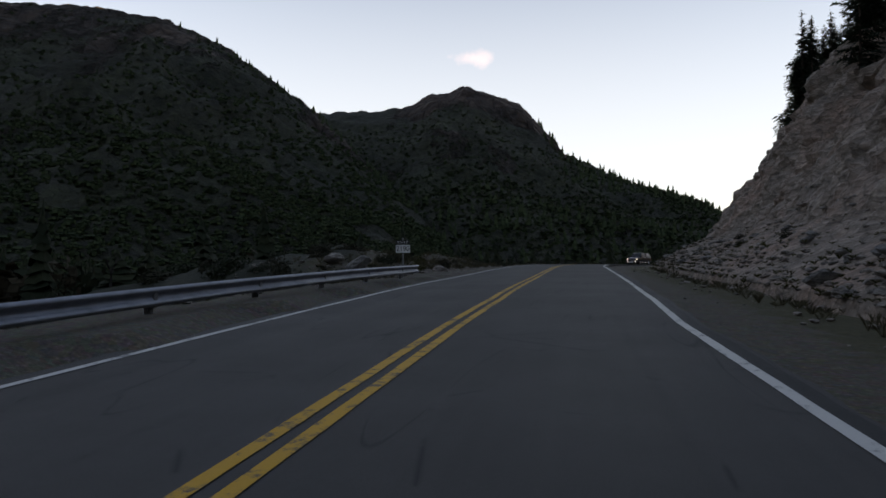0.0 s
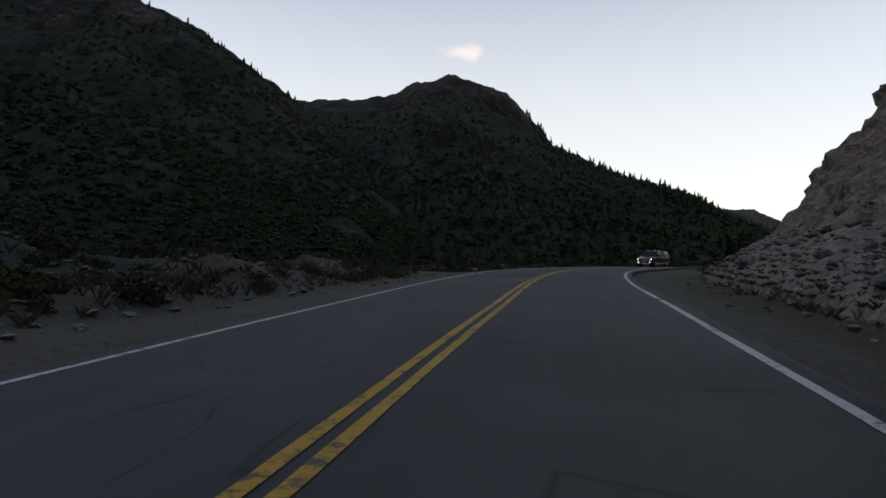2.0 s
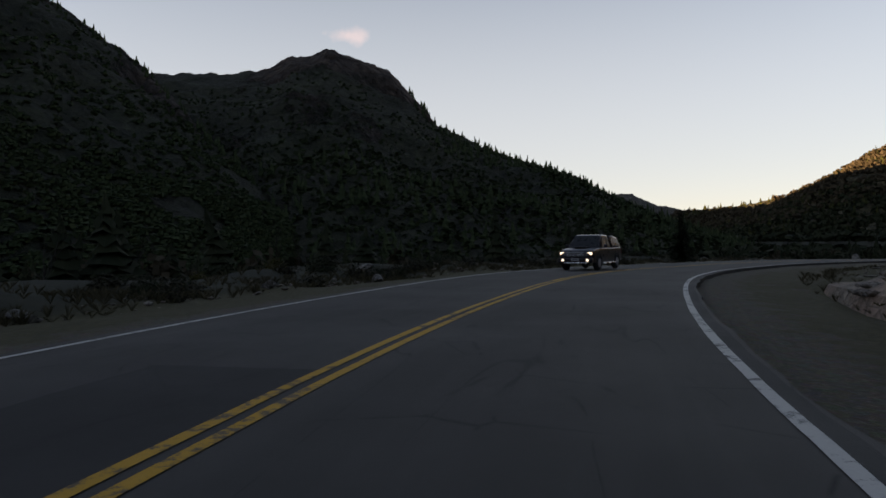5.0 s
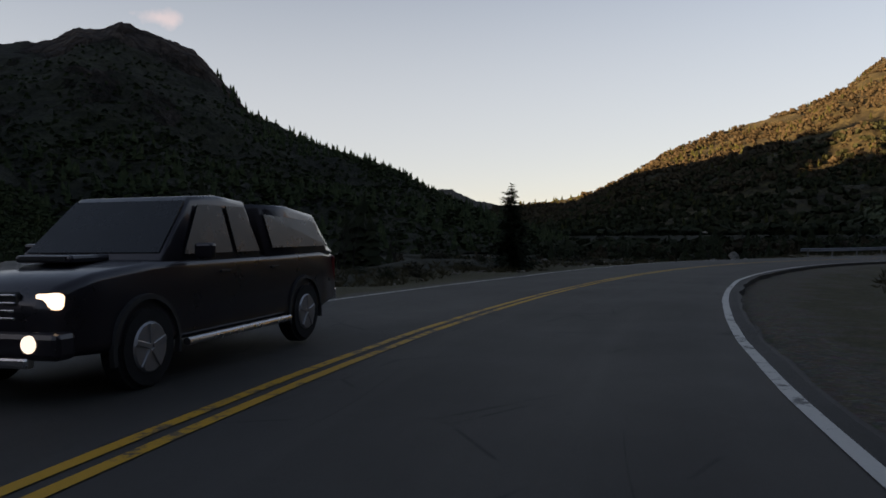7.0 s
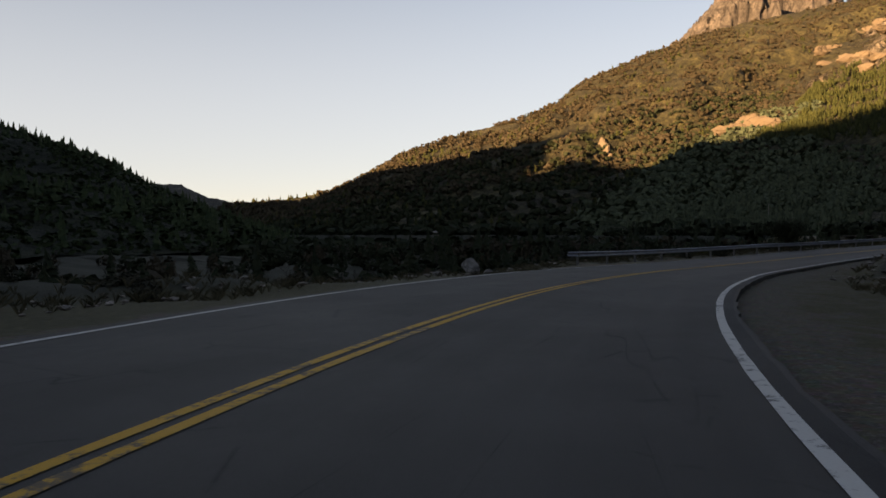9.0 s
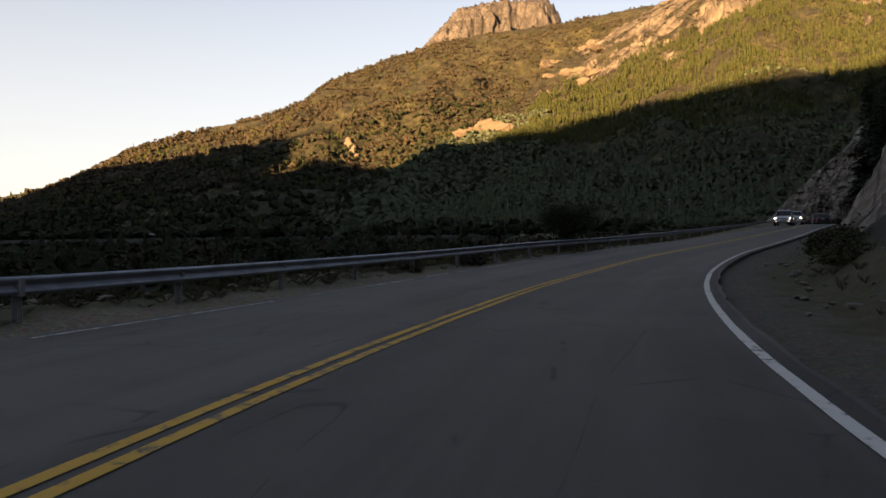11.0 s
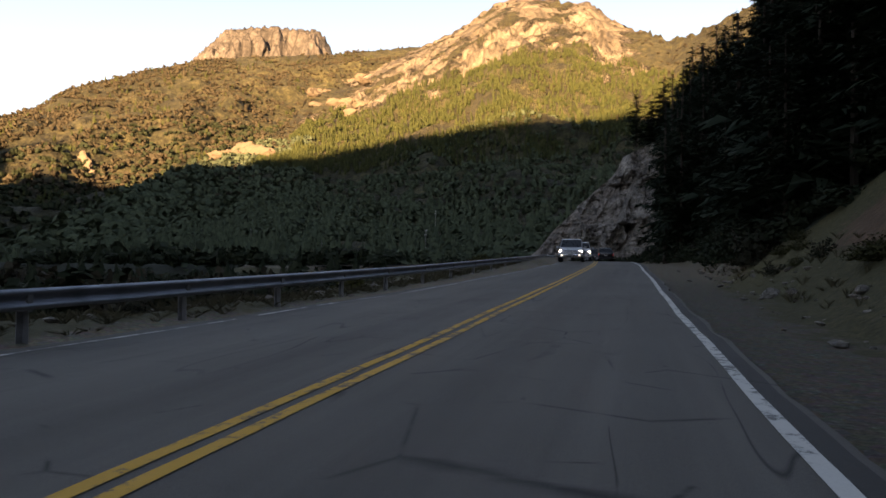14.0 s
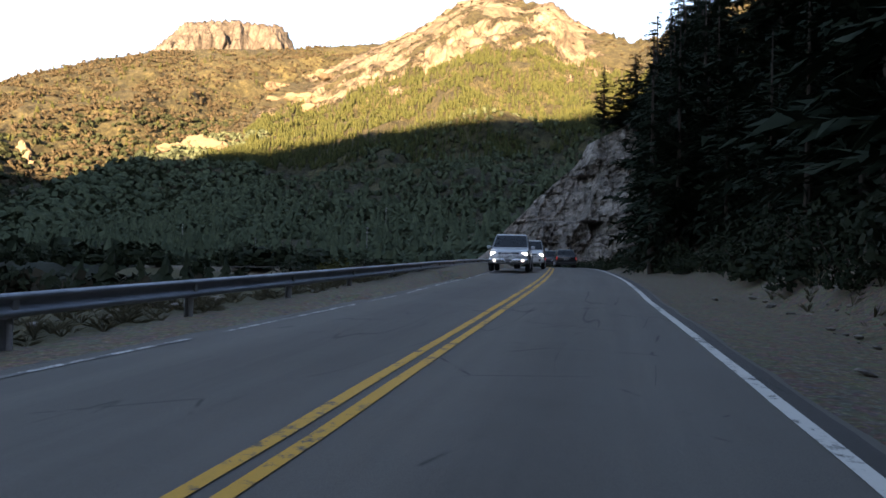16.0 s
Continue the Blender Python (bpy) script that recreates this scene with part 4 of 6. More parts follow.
def shape_a(s, u):
    fade = 1 - 0.98 * float(smooth(95, 110, s))
    f = 26 * u
    h = 0.62 * min(f, 4.2) + 1.45 * max(0.0, min(f - 4.2, 10.5)) + 0.55 * max(0.0, f - 14.7)
    f += float(np.interp(s, [30, 60, 75, 86, 94], [0.5, 0.9, 1.7, 0.6, 0.0])) * float(smooth(1.5, 5.0, f))
    return f, h * fade * (0.92 + 0.10 * math.sin(s * 0.21) + 0.05 * math.sin(s * 0.63 + 1))


TOE_A = lambda s: float(np.interp(s, [-20, 0, 20, 40, 62, 80, 95, 106, 115], [7.4, 7.4, 7.6, 7.6, 7.8, 7.8, 7.9, 8.2, 10.0]))
_, FACE_A = cut_face("rock_face_south", (-14, 115), 0.4, TOE_A, {"rows": 84, "shape": shape_a}, SCREE, "steep rock cut of grey-brown scree and broken ledges above the shoulder", lambda s, u: (0.62 + 0.20 * float(smooth(0.15, 0.4, u))) * (1 - 0.6 * float(smooth(98, 112, s))), 3.0)


def shape_b(s, u):
    f = 10 * u
    env = float(smooth(202, 206, s) * (1 - smooth(217, 221.5, s)))
    return f, env * (2.1 * min(f, 3.6) + 0.75 * max(0.0, f - 3.6)) * (0.9 + 0.14 * math.sin(s * 0.9)) - (1 - env) * 0.8


cut_face("rock_face_bend", (202, 223), 0.25, lambda s: 8.0 + 0.5 * math.sin(s * 0.7), {"rows": 72, "shape": shape_b}, CLIFF, "bulging grey-brown rock face beside the inner shoulder", lambda s, u: 0.6, 8.0)


# grey cliff where the road bends away
def cliff():
    left, right = np.array((264.5, 156.5)), np.array((262.0, 122.0))
    ns, nv = 150, 90
    verts = []
    for i in range(ns):
        a = i / (ns - 1)
        foot = left * (1 - a) + right * a
        top = float(np.interp(a, [0, 0.08, 0.16, 0.28, 0.40, 0.48, 0.54, 0.74, 1.0], [1.2, 4.5, 8.0, 12.6, 16.4, 18.5, 22.5, 26.0, 26.5]))
        for j in range(nv):
            u = j / (nv - 1)
            h = top * u
            back = 1.5 + (0.75 - 0.45 * min(1.0, a * 1.8)) * h + 2.0 * u * u
            q = Vector((foot[0] * 0.2, foot[1] * 0.2, h * 0.2))
            cell = noise.voronoi(Vector((q.x * 1.3, q.y * 1.6, q.z * 0.8)))[0]
            rib = noise.ridged_multi_fractal(Vector((q.x * 1.2, q.y * 2.0, q.z * 0.35)), 0.9, 2.2, 4, 1.0, 2.0)
            out = 2.4 * noise.fractal(q * 0.7, 0.9, 2.1, 3) - 1.8 * (cell[1] - cell[0]) + 0.6 * noise.fractal(q * 5, 0.8, 2.2, 3) + 0.9 * rib + 2.2 * noise.cell(Vector((q.x * 0.8, q.y * 1.3 + 0.5 * q.z, q.z * 0.6))) + 1.0 * noise.cell(Vector((q.x * 2.0, q.y * 2.8 - 0.6 * q.z, q.z * 1.1))) + 0.35 * noise.cell(Vector((q.x * 5.0, q.y * 6.0, q.z * 3.0)))
            out += 0.25 * noise.cell(Vector((q.x * 9, q.y * 11.0, q.z * 7.0)))
            out *= min(1, u * 5 + 0.3)
            verts.append((foot[0] + back - out, foot[1] - 0.12 * back - out * 0.2, 1.6 + h))
        verts.append((foot[0] + 60, foot[1] - 20, 1.6 + top + 12))
    me = mesh_from("cliff", verts, grid_faces(ns, nv + 1), CLIFF)
    setting("cliff_east", me, "jagged grey rock cliff where the road bends", "cliff")


cliff()

# ---- plants ----
def pine_meshes(seed, whorls=16, spread=0.24):
    """A unit-high conifer: tapered trunk, drooping boughs with ragged needle clumps."""
    rr = random.Random(seed)
    bm = bmesh.new()
    tube(bm, 0.016, 0.003, (0, 0, 0), (0, 0, 0.97), 7)
    v, f = [], []
    boughs, twigs = whorls * 8, 11
    for k in range(boughs):
        z = 0.05 + 0.93 * (k / boughs) ** 0.82 + rr.uniform(-0.012, 0.012)
        a = rr.uniform(0, 6.283)
        lump = 0.78 + 0.5 * noise.noise(Vector((math.cos(a) * 1.3, math.sin(a) * 1.3, z * 7 + seed)))
        l = max(0.025, spread * (1.02 - z) ** 0.72 * rr.uniform(0.65, 1.1) * lump * 1.15)
        d = Vector((math.cos(a), math.sin(a), 0))
        side = Vector((-d.y, d.x, 0))
        droop, rise = rr.uniform(0.05, 0.45), rr.uniform(0.05, 0.3)
        at = lambda u: d * l * u + Vector((0, 0, z + rise * l * u - droop * l * u * u))
        for j in range(twigs):  # feathery twigs to both sides, thin and ragged
            u0 = (j + rr.uniform(0.0, 0.6)) / twigs
            p0, p1 = at(u0), at(u0 + 1.2 / twigs)
            w = l * (0.46 - 0.30 * u0) * rr.uniform(0.5, 1.3)
            for sgn in (1, -1):
                b = len(v)
                tip = p1 + d * w * rr.uniform(0.2, 0.7) + side * sgn * w * rr.uniform(0.7, 1.0) + Vector((0, 0, rr.uniform(-0.6, 0.4) * w))
                v += [tuple(p0), tuple(p1 + Vector((0, 0, rr.uniform(-0.02, 0.25) * w))), tuple(tip)]
                f += [(b, b + 1, b + 2)]
    trunk = bpy.data.meshes.new("trunk")
    bm.to_mesh(trunk)
    bm.free()
    trunk.materials.append(BARK)
    return trunk, mesh_from("crown", v, f, PINE)


PINES = []
for k in range(4):
    tr, cr = pine_meshes(60 + k, 14 + k, 0.235 + 0.025 * k)
    p = empty("pine_tree", pose(400 + 6 * k, -120, ground_at(400 + 6 * k, -120)) @ Matrix.Scale(9, 4), "tall dark green pine on the slope above the road", "tree", "pines on the slope")
    part("trunk", tr, None, p)
    part("crown", cr, None, p)
    PINES.append(p)


def pine(x, y, height, k=0, z=None, girth=1.0):
    src = PINES[k % 4]
    ob = copy_thing(src, pose(x, y, 0))
    ob.matrix_basis = pose(x, y, (ground_at(x, y) if z is None else z) - 0.2, 0, 0, random.uniform(0, 360)) @ Matrix.Diagonal((height * girth, height * girth, height, 1))
    return ob


rr = random.Random(11)
# young pine past the outer shoulder
young_trunk, young_crown = pine_meshes(93, 34, 0.36)
young = empty("pine_tree", pose(50.3, 142.3, ground_at(50.3, 142.3) - 0.2, 0, 0, 40) @ Matrix.Diagonal((5.0, 5.0, 5.3, 1)), "young dark pine standing alone beyond the shoulder", "tree", "pines on the slope")
part("trunk", young_trunk, None, young)
part("crown", young_crown, None, young)
# pines on the crest of the rock cut
for i in range(52):
    s = rr.uniform(40, 100)
    d = -(TOE_A(s) + rr.uniform(13.2, 21))
    x, y, zr = on_road(np.array([s + S0]), d)[0]
    run, h = shape_a(s, min(1.0, (-d - TOE_A(s)) / 26))
    if h < 6:
        continue
    pine(x, y, rr.uniform(6.5, 10.5), i, zr - 0.3 + h, 0.85)
# wood on the slope inside the bend
spots = []
for i in range(3000):
    s, d = rr.uniform(184, 318), -(8.8 + 18 * rr.random() ** 1.3)
    if s < 223 and -d < 18.5 or s < 245 and -d < 13.5 or s > 296 and -d < 12:
        continue
    x, y, _ = on_road(np.array([s + S0]), d)[0]
    if y < 160.5 - 0.13 * x and all((x - a) ** 2 + (y - b) ** 2 > 4.6 for a, b in spots):
        spots.append((x, y))
        pine(x, y, rr.uniform(10.5, 16.5) * (0.62 if -d < 10.5 else 0.9 if -d < 14 else 1.0) * (0.75 if s < 222 else 1.0), i, None, rr.uniform(0.8, 1.15))
    if len(spots) > 175:
        break
back = []
while len(back) < 120:  # higher up the slope
    s, d = rr.uniform(214, 322), -rr.uniform(25.5, 52)
    x, y, _ = on_road(np.array([s + S0]), d)[0]
    if y < 160.5 - 0.13 * x and all((x - a[0]) ** 2 + (y - a[1]) ** 2 > 7 for a in back):
        h = rr.uniform(11, 17)
        back.append((x, y, ground_at(x, y) - 0.2, h * rr.uniform(0.9, 1.2), h))
WOOD = pine_meshes(75, 7, 0.26)[1]
scatter("pine_wood", ([tuple(v.co) for v in WOOD.vertices], [tuple(q.vertices) for q in WOOD.polygons]), back, PINE, "dark pine wood covering the upper slope", "trees", 2.0)
for i in range(34):  # the edge of the wood before the cliff
    x = rr.uniform(186, 232)
    y = 145.3 - (0.135 + 0.10 * rr.random()) * (x - 140)
    pine(x, y, (0.30 + 0.06 * rr.random()) * (x - 140) * (1.0 if x < 212 else 0.92) - 1.0, i, None, rr.uniform(0.75, 0.95))
for i in range(46):  # the tallest stand, nearest the bend
    x, y, _ = on_road(np.array([rr.uniform(252, 292) + S0]), -rr.uniform(9.8, 18))[0]
    if y > 160.5 - 0.13 * x:
        continue
    pine(x, y, rr.uniform(14.5, 18.5), i, None, rr.uniform(0.75, 1.0))
for x, y, h in ((272, 134.2, 12), (274, 131, 10), (271, 129, 14), (270, 125, 13), (276, 128, 11), (272, 121, 15), (268, 117, 14)):
    pine(x, y, h, int(h), 26.0, 1.5)


def shrub_meshes(seed, material, n=190):
    rr2 = random.Random(seed)
    v, f = [], []
    for _ in range(n):
        d = Vector((rr2.gauss(0, 1), rr2.gauss(0, 1), abs(rr2.gauss(0, 0.8)))).normalized()
        bulge = 0.36 + 0.13 * noise.noise(d * 2.2 + Vector((seed, 0, 0)))
        c = Vector((d.x * bulge, d.y * bulge, d.z * bulge * 1.5)) * rr2.uniform(0.55, 1.1)
        size = (190 / n) ** 0.5
        a = Vector((rr2.gauss(0, 1), rr2.gauss(0, 1), rr2.gauss(0, 1))).normalized() * rr2.uniform(0.03, 0.075) * size
        b2 = a.cross(d).normalized() * rr2.uniform(0.03, 0.06) * size
        b = len(v)
        v += [tuple(c - a), tuple(c + b2), tuple(c + a * 1.4), tuple(c - b2)]
        f += [(b, b + 1, b + 2, b + 3)]
    bm = bmesh.new()
    for _ in range(9):
        a = rr2.uniform(0, 6.283)
        tube(bm, 0.012, 0.004, (0, 0, -0.05), (0.3 * math.cos(a), 0.3 * math.sin(a), rr2.uniform(0.25, 0.5)), 4)
    stems = bpy.data.meshes.new("stem")
    bm.to_mesh(stems)
    bm.free()
    stems.materials.append(BARK)
    return stems, mesh_from("foliage", v, f, material)


SHRUBS = {}
for kind, mat_, lab in (("dry", SHRUB, "grey-brown dry shrub growing in the roadside gravel"), ("green", SHRUB_GREEN, "low yellow-green shrub beside the road"), ("dark", SCRUB, "dark green leafy shrub below the slope"), ("cushion", CUSHION, "low rounded olive-green bush at the foot of the bank")):
    SHRUBS[kind] = []
    for k in range(3):
        st, lv = shrub_meshes(80 + k, mat_, 330 if kind in ("dry", "green") else 900)
        p = empty("shrub", pose(420 + 5 * k, -140 - 4 * len(SHRUBS), ground_at(420 + 5 * k, -140 - 4 * len(SHRUBS))), lab, "shrub", kind + " shrubs")
        part("stem", st, None, p)
        part("foliage", lv, None, p)
        SHRUBS[kind].append(p)


def shrub(kind, x, y, w, h, z=None):
    ob = copy_thing(random.choice(SHRUBS[kind]), pose(x, y, 0))
    ob.matrix_basis = pose(x, y, (ground_at(x, y) if z is None else z) - 0.05, 0, 0, random.uniform(0, 360)) @ Matrix.Diagonal((w, w, h, 1))
    return ob


def beside(s, d):
    p = on_road(np.array([s + S0]), d)[0]
    return float(p[0]), float(p[1])


for i in range(64):  # along the outer side
    s = rr.uniform(31, 172)
    lo = float(np.interp(s, [30, 40, 66, 80, 150, 172], [5.8, 6.3, 6.6, 10.0, 9.5, 9.0]))
    x, y = beside(s, rr.uniform(lo, lo + 9))
    shrub("dry" if rr.random() < 0.72 else "green", x, y, rr.uniform(0.8, 2.0), rr.uniform(0.6, 1.3))
for i in range(44):  # behind the wide shoulder
    x, y = beside(rr.uniform(80, 168), rr.uniform(10.2, 14))
    shrub("dark" if rr.random() < 0.5 else "dry", x, y, rr.uniform(1.0, 2.4), rr.uniform(0.7, 1.5))
for i in range(84):  # on the rubble berm
    x, y = beside(rr.uniform(30, 72), rr.uniform(6.6, 14))
    shrub("dry" if rr.random() < 0.7 else "dark", x, y, rr.uniform(0.6, 1.5), rr.uniform(0.35, 0.8))
for i in range(26):  # behind the second rail
    x, y = beside(rr.uniform(184, 290), rr.uniform(6.4, 11))
    shrub("dry" if rr.random() < 0.6 else "green", x, y, rr.uniform(1.0, 2.2), rr.uniform(0.8, 1.5))
shrub("green", *beside(208, 9.5), 3.4, 2.1)
for i in range(9):  # low cushions under the rock face
    x, y = beside(rr.uniform(200, 217), -rr.uniform(7.1, 8.2))
    shrub("cushion", x, y, rr.uniform(1.4, 2.8), rr.uniform(0.9, 1.5))
for i in range(22):  # on the grassy bank
    x, y = beside(rr.uniform(220, 246), -rr.uniform(7.4, 9.0))
    shrub("cushion" if rr.random() < 0.6 else "dry", x, y, rr.uniform(0.8, 2.0), rr.uniform(0.5, 1.1))
understorey = []
for i in range(380):  # under the wood
    s = rr.uniform(184, 305)
    lo = float(np.interp(s, [184, 223, 224, 243, 248, 305], [17.5, 17.5, 13, 12.5, 7.3, 6.9]))
    deep = 7 * rr.random() ** 1.4
    x, y = beside(s, -(lo + deep))
    if deep > 2.0 or i > 130:
        understorey.append((x, y, ground_at(x, y) - 0.1, rr.uniform(1.5, 3.8), rr.uniform(1.3, 3.0)))
        continue
    shrub("dark" if rr.random() < 0.75 else "dry", x, y, rr.uniform(1.5, 3.8), rr.uniform(1.3, 3.0))
for i in range(110):  # in front of the cliff
    x, y = beside(rr.uniform(286, 352), -rr.uniform(7.2, 15))
    understorey.append((x, y, ground_at(x, y) - 0.1, rr.uniform(2.0, 4.0), rr.uniform(1.5, 3.2)))
me = shrub_meshes(88, SCRUB, 260)[1]
scatter("understorey", ([tuple(v.co) for v in me.vertices], [tuple(q.vertices) for q in me.polygons]), understorey, SCRUB, "dark leafy undergrowth beneath the pines", "undergrowth")
for i in range(16):  # on the scree
    s, u = rr.uniform(4, 86), rr.uniform(0.03, 0.16)
    p = FACE_A[int((s + 14) / 0.4), int(u * 83)]
    shrub("dry", p[0], p[1], rr.uniform(0.5, 1.1), rr.uniform(0.4, 0.8), p[2])

# a small leafy tree growing up behind the long rail
def leafy_tree(x, y, height, seed, label):
    r4 = random.Random(seed)
    tree = empty("leafy_tree", pose(x, y, ground_at(x, y) - 0.1), label, "tree", "")
    bm = bmesh.new()
    tube(bm, 0.14, 0.09, (0, 0, 0), (0.1, 0.05, height * 0.35), 9)
    part("trunk", bm, BARK, tree)
    v, f = [], []

    def leaves(c, reach, n):
        for _ in range(n):
            p = c + Vector((r4.gauss(0, 1), r4.gauss(0, 1), r4.gauss(0, 0.7))) * reach
            a = Vector((r4.gauss(0, 1), r4.gauss(0, 1), r4.gauss(0, 0.6))).normalized() * r4.uniform(0.04, 0.09)
            b2 = a.cross(Vector((r4.gauss(0, 1), r4.gauss(0, 1), r4.gauss(0, 1)))).normalized() * r4.uniform(0.025, 0.05)
            k = len(v)
            v.extend([tuple(p - a), tuple(p + b2), tuple(p + a), tuple(p - b2)])
            f.append((k, k + 1, k + 2, k + 3))

    for k in range(11):
        ang = 2.4 * k + r4.uniform(-0.4, 0.4)
        lo = Vector((0.06, 0.03, height * r4.uniform(0.16, 0.34)))
        out = Vector((math.cos(ang), math.sin(ang), 0)) * height * r4.uniform(0.22, 0.42)
        hi = lo + out + Vector((0, 0, height * (0.68 - 0.9 * (out.length / height)) * r4.uniform(0.7, 1.15)))
        mid = lo.lerp(hi, 0.5) + Vector((0, 0, 0.12 * height * r4.random()))
        bm = bmesh.new()
        tube(bm, 0.06, 0.035, lo, mid, 6)
        tube(bm, 0.035, 0.012, mid, hi, 6)
        for _ in range(5):
            e = mid.lerp(hi, r4.random())
            tube(bm, 0.012, 0.004, e, e + Vector((r4.gauss(0, 0.35), r4.gauss(0, 0.35), r4.uniform(0.2, 0.8))), 4)
        part("limb", bm, BARK, tree)
        leaves(hi, 0.35, 260)
        leaves(mid, 0.5, 330)
        leaves(lo.lerp(mid, 0.6), 0.5, 240)
    part("crown", mesh_from("crown", v, f, LEAFY), None, tree)


leafy_tree(121.8, 155.6, 3.6, 5, "dark leafy tree with wispy top behind the guard rail")

# ---- loose stones ----
for i in range(110):
    s, u = rr.uniform(2, 99), abs(rr.gauss(0, 0.09))
    p = FACE_A[int((s + 14) / 0.4), min(17, int(u * 83))]
    k = 0.2 + 0.65 * rr.random() ** 2
    boulder(p[0] - 0.0, p[1], (k * rr.uniform(0.8, 1.7), k, k * rr.uniform(0.6, 1.0)), rr.uniform(0, 360), rr.random() < 0.5, 0.12, "broken grey slab fallen from the rock cut", p[2])
for i in range(26):
    s = rr.uniform(30, 170)
    lo = float(np.interp(s, [30, 40, 66, 80, 150, 172], [5.6, 6.0, 6.4, 9.5, 9.0, 8.6]))
    x, y = beside(s, rr.uniform(lo, lo + 4))
    k = rr.uniform(0.25, 0.8)
    boulder(x, y, (k * 1.3, k, k), rr.uniform(0, 360), rr.random() < 0.3)
boulder(77.0, 152.4, (1.15, 1.0, 1.25), 20, True, 0.05, "pale pointed boulder on the outer shoulder")
boulder(78.8, 153.0, (0.6, 0.6, 0.5), 70, True)
boulder(74.5, 152.0, (0.6, 0.5, 0.4), 10, True)
boulder(18.8, 119.1, (1.3, 1.1, 1.0), 50, True, 0.05, "pale round stone marking the outer bend", z=0.55)
boulder(-3.6, 33.5, (1.3, 1.1, 1.2), 40, True, 0.05, "pale boulder behind the end of the guard rail")
boulder(-5.6, 32.0, (1.7, 1.2, 0.9), 10)
boulder(-6.8, 24.5, (0.8, 0.7, 0.9), 0, True)
boulder(-4.9, 35.0, (1.5, 1.4, 0.8), 100)
for s, d, k in ((221.5, -8.6, 1.6), (223, -9.2, 1.2), (203, -7.8, 1.0)):
    x, y = beside(s, d)
    boulder(x, y, (k * 1.2, k, k * 1.1), s * 37, False, 0.15, "large grey rock bulging from the bank")

for i in range(46):  # broken stones along the foot of the bank
    x, y = beside(rr.uniform(200, 246), -rr.gauss(7.0, 0.35))
    k = 0.15 + 0.45 * rr.random() ** 2
    boulder(x, y, (k * 1.4, k, k * 0.9), rr.uniform(0, 360), rr.random() < 0.25, 0.1, "broken stone lying along the foot of the bank")

stones = []
for i in range(4200):  # rubble on and under the rock cut
    s, u = rr.uniform(-12, 101), min(0.19, abs(rr.gauss(0.03, 0.09)))
    p = FACE_A[min(FACE_A.shape[0] - 1, int((s + 14) / 0.4)), min(70, int(u * 83))]
    k = 0.09 + 0.30 * rr.random() ** 3
    stones.append((p[0] + rr.gauss(0, 0.08), p[1] + rr.gauss(0, 0.08), p[2] - 0.08, k * 1.5, k))
scatter("rubble", stone_template(5), stones, STONE, "loose angular stones lying on the scree", "rubble", 25)
stones, tufts, twigs = [], [], []
pts, kinds = [], []
for i in range(2600):
    s = rr.uniform(-10, 262)
    if rr.random() < 0.62:
        lo = float(np.interp(s, [0, 29, 40, 66, 80, 150, 172, 182, 262], [5.2, 5.2, 5.9, 6.2, 9.3, 8.6, 8.2, 7.4, 5.6]))
        d = lo + abs(rr.gauss(0, 2.2))
    else:
        d = -float(np.interp(s, [0, 40, 80, 100, 165, 190, 262], [6.6, 6.8, 8.4, 11, 10, 6.9, 6.3])) - rr.gauss(0.2, 0.7)
    pts.append(beside(s, d))
    kinds.append((s, d))
for i in range(1500):
    s, d = rr.uniform(29, 74), rr.uniform(5.6, 15)
    pts.append(beside(s, d))
    kinds.append((s, d))
zs = land(pts)
for (x, y), z, (s, d) in zip(pts, zs, kinds):
    k = 0.05 + 0.24 * rr.random() ** 3
    stones.append((x, y, z, k * 1.4, k))
scatter("stones", stone_template(8), stones, STONE, "scattered roadside stones and gravel lumps", "stones", 25)
pts = []
for i in range(2400):
    s = rr.uniform(-5, 262)
    if rr.random() < 0.7:
        lo = float(np.interp(s, [0, 29, 40, 66, 80, 150, 172, 182, 240, 262], [5.3, 5.3, 6.2, 6.5, 9.2, 8.8, 7.6, 7.0, 5.6, 4.9]))
        d = lo + abs(rr.gauss(0, 2.6))
    else:
        d = -float(np.interp(s, [0, 40, 80, 100, 165, 190, 262], [6.4, 6.6, 8.0, 8.0, 8.0, 7.0, 6.5])) - abs(rr.gauss(0, 1.0))
    pts.append(beside(s, d))
for (x, y), z in zip(pts, land(pts)):
    tufts.append((x, y, z - 0.02, rr.uniform(0.25, 0.6), rr.uniform(0.15, 0.42)))
pts = []
for i in range(1300):  # on the rubble berm and behind the wide shoulder
    s = rr.uniform(30, 165)
    lo = float(np.interp(s, [30, 40, 66, 80, 150, 165], [5.9, 6.2, 6.5, 9.6, 9.0, 8.6]))
    pts.append(beside(s, lo + abs(rr.gauss(0, 3.0))))
for (x, y), z in zip(pts, land(pts)):
    tufts.append((x, y, z - 0.02, rr.uniform(0.3, 0.8), rr.uniform(0.2, 0.55)))
pts = []
for i in range(1500):  # behind the long rail
    s = rr.uniform(176, 296)
    lo = float(np.interp(s, [170, 185, 205, 222, 238, 252, 262, 300], [6.9, 6.5, 6.0, 5.5, 5.3, 4.7, 4.4, 4.3]))
    pts.append(beside(s, lo + 0.1 + abs(rr.gauss(0, 1.5))))
for (x, y), z in zip(pts, land(pts)):
    tufts.append((x, y, z - 0.02, rr.uniform(0.35, 0.8), rr.uniform(0.10, 0.24)))
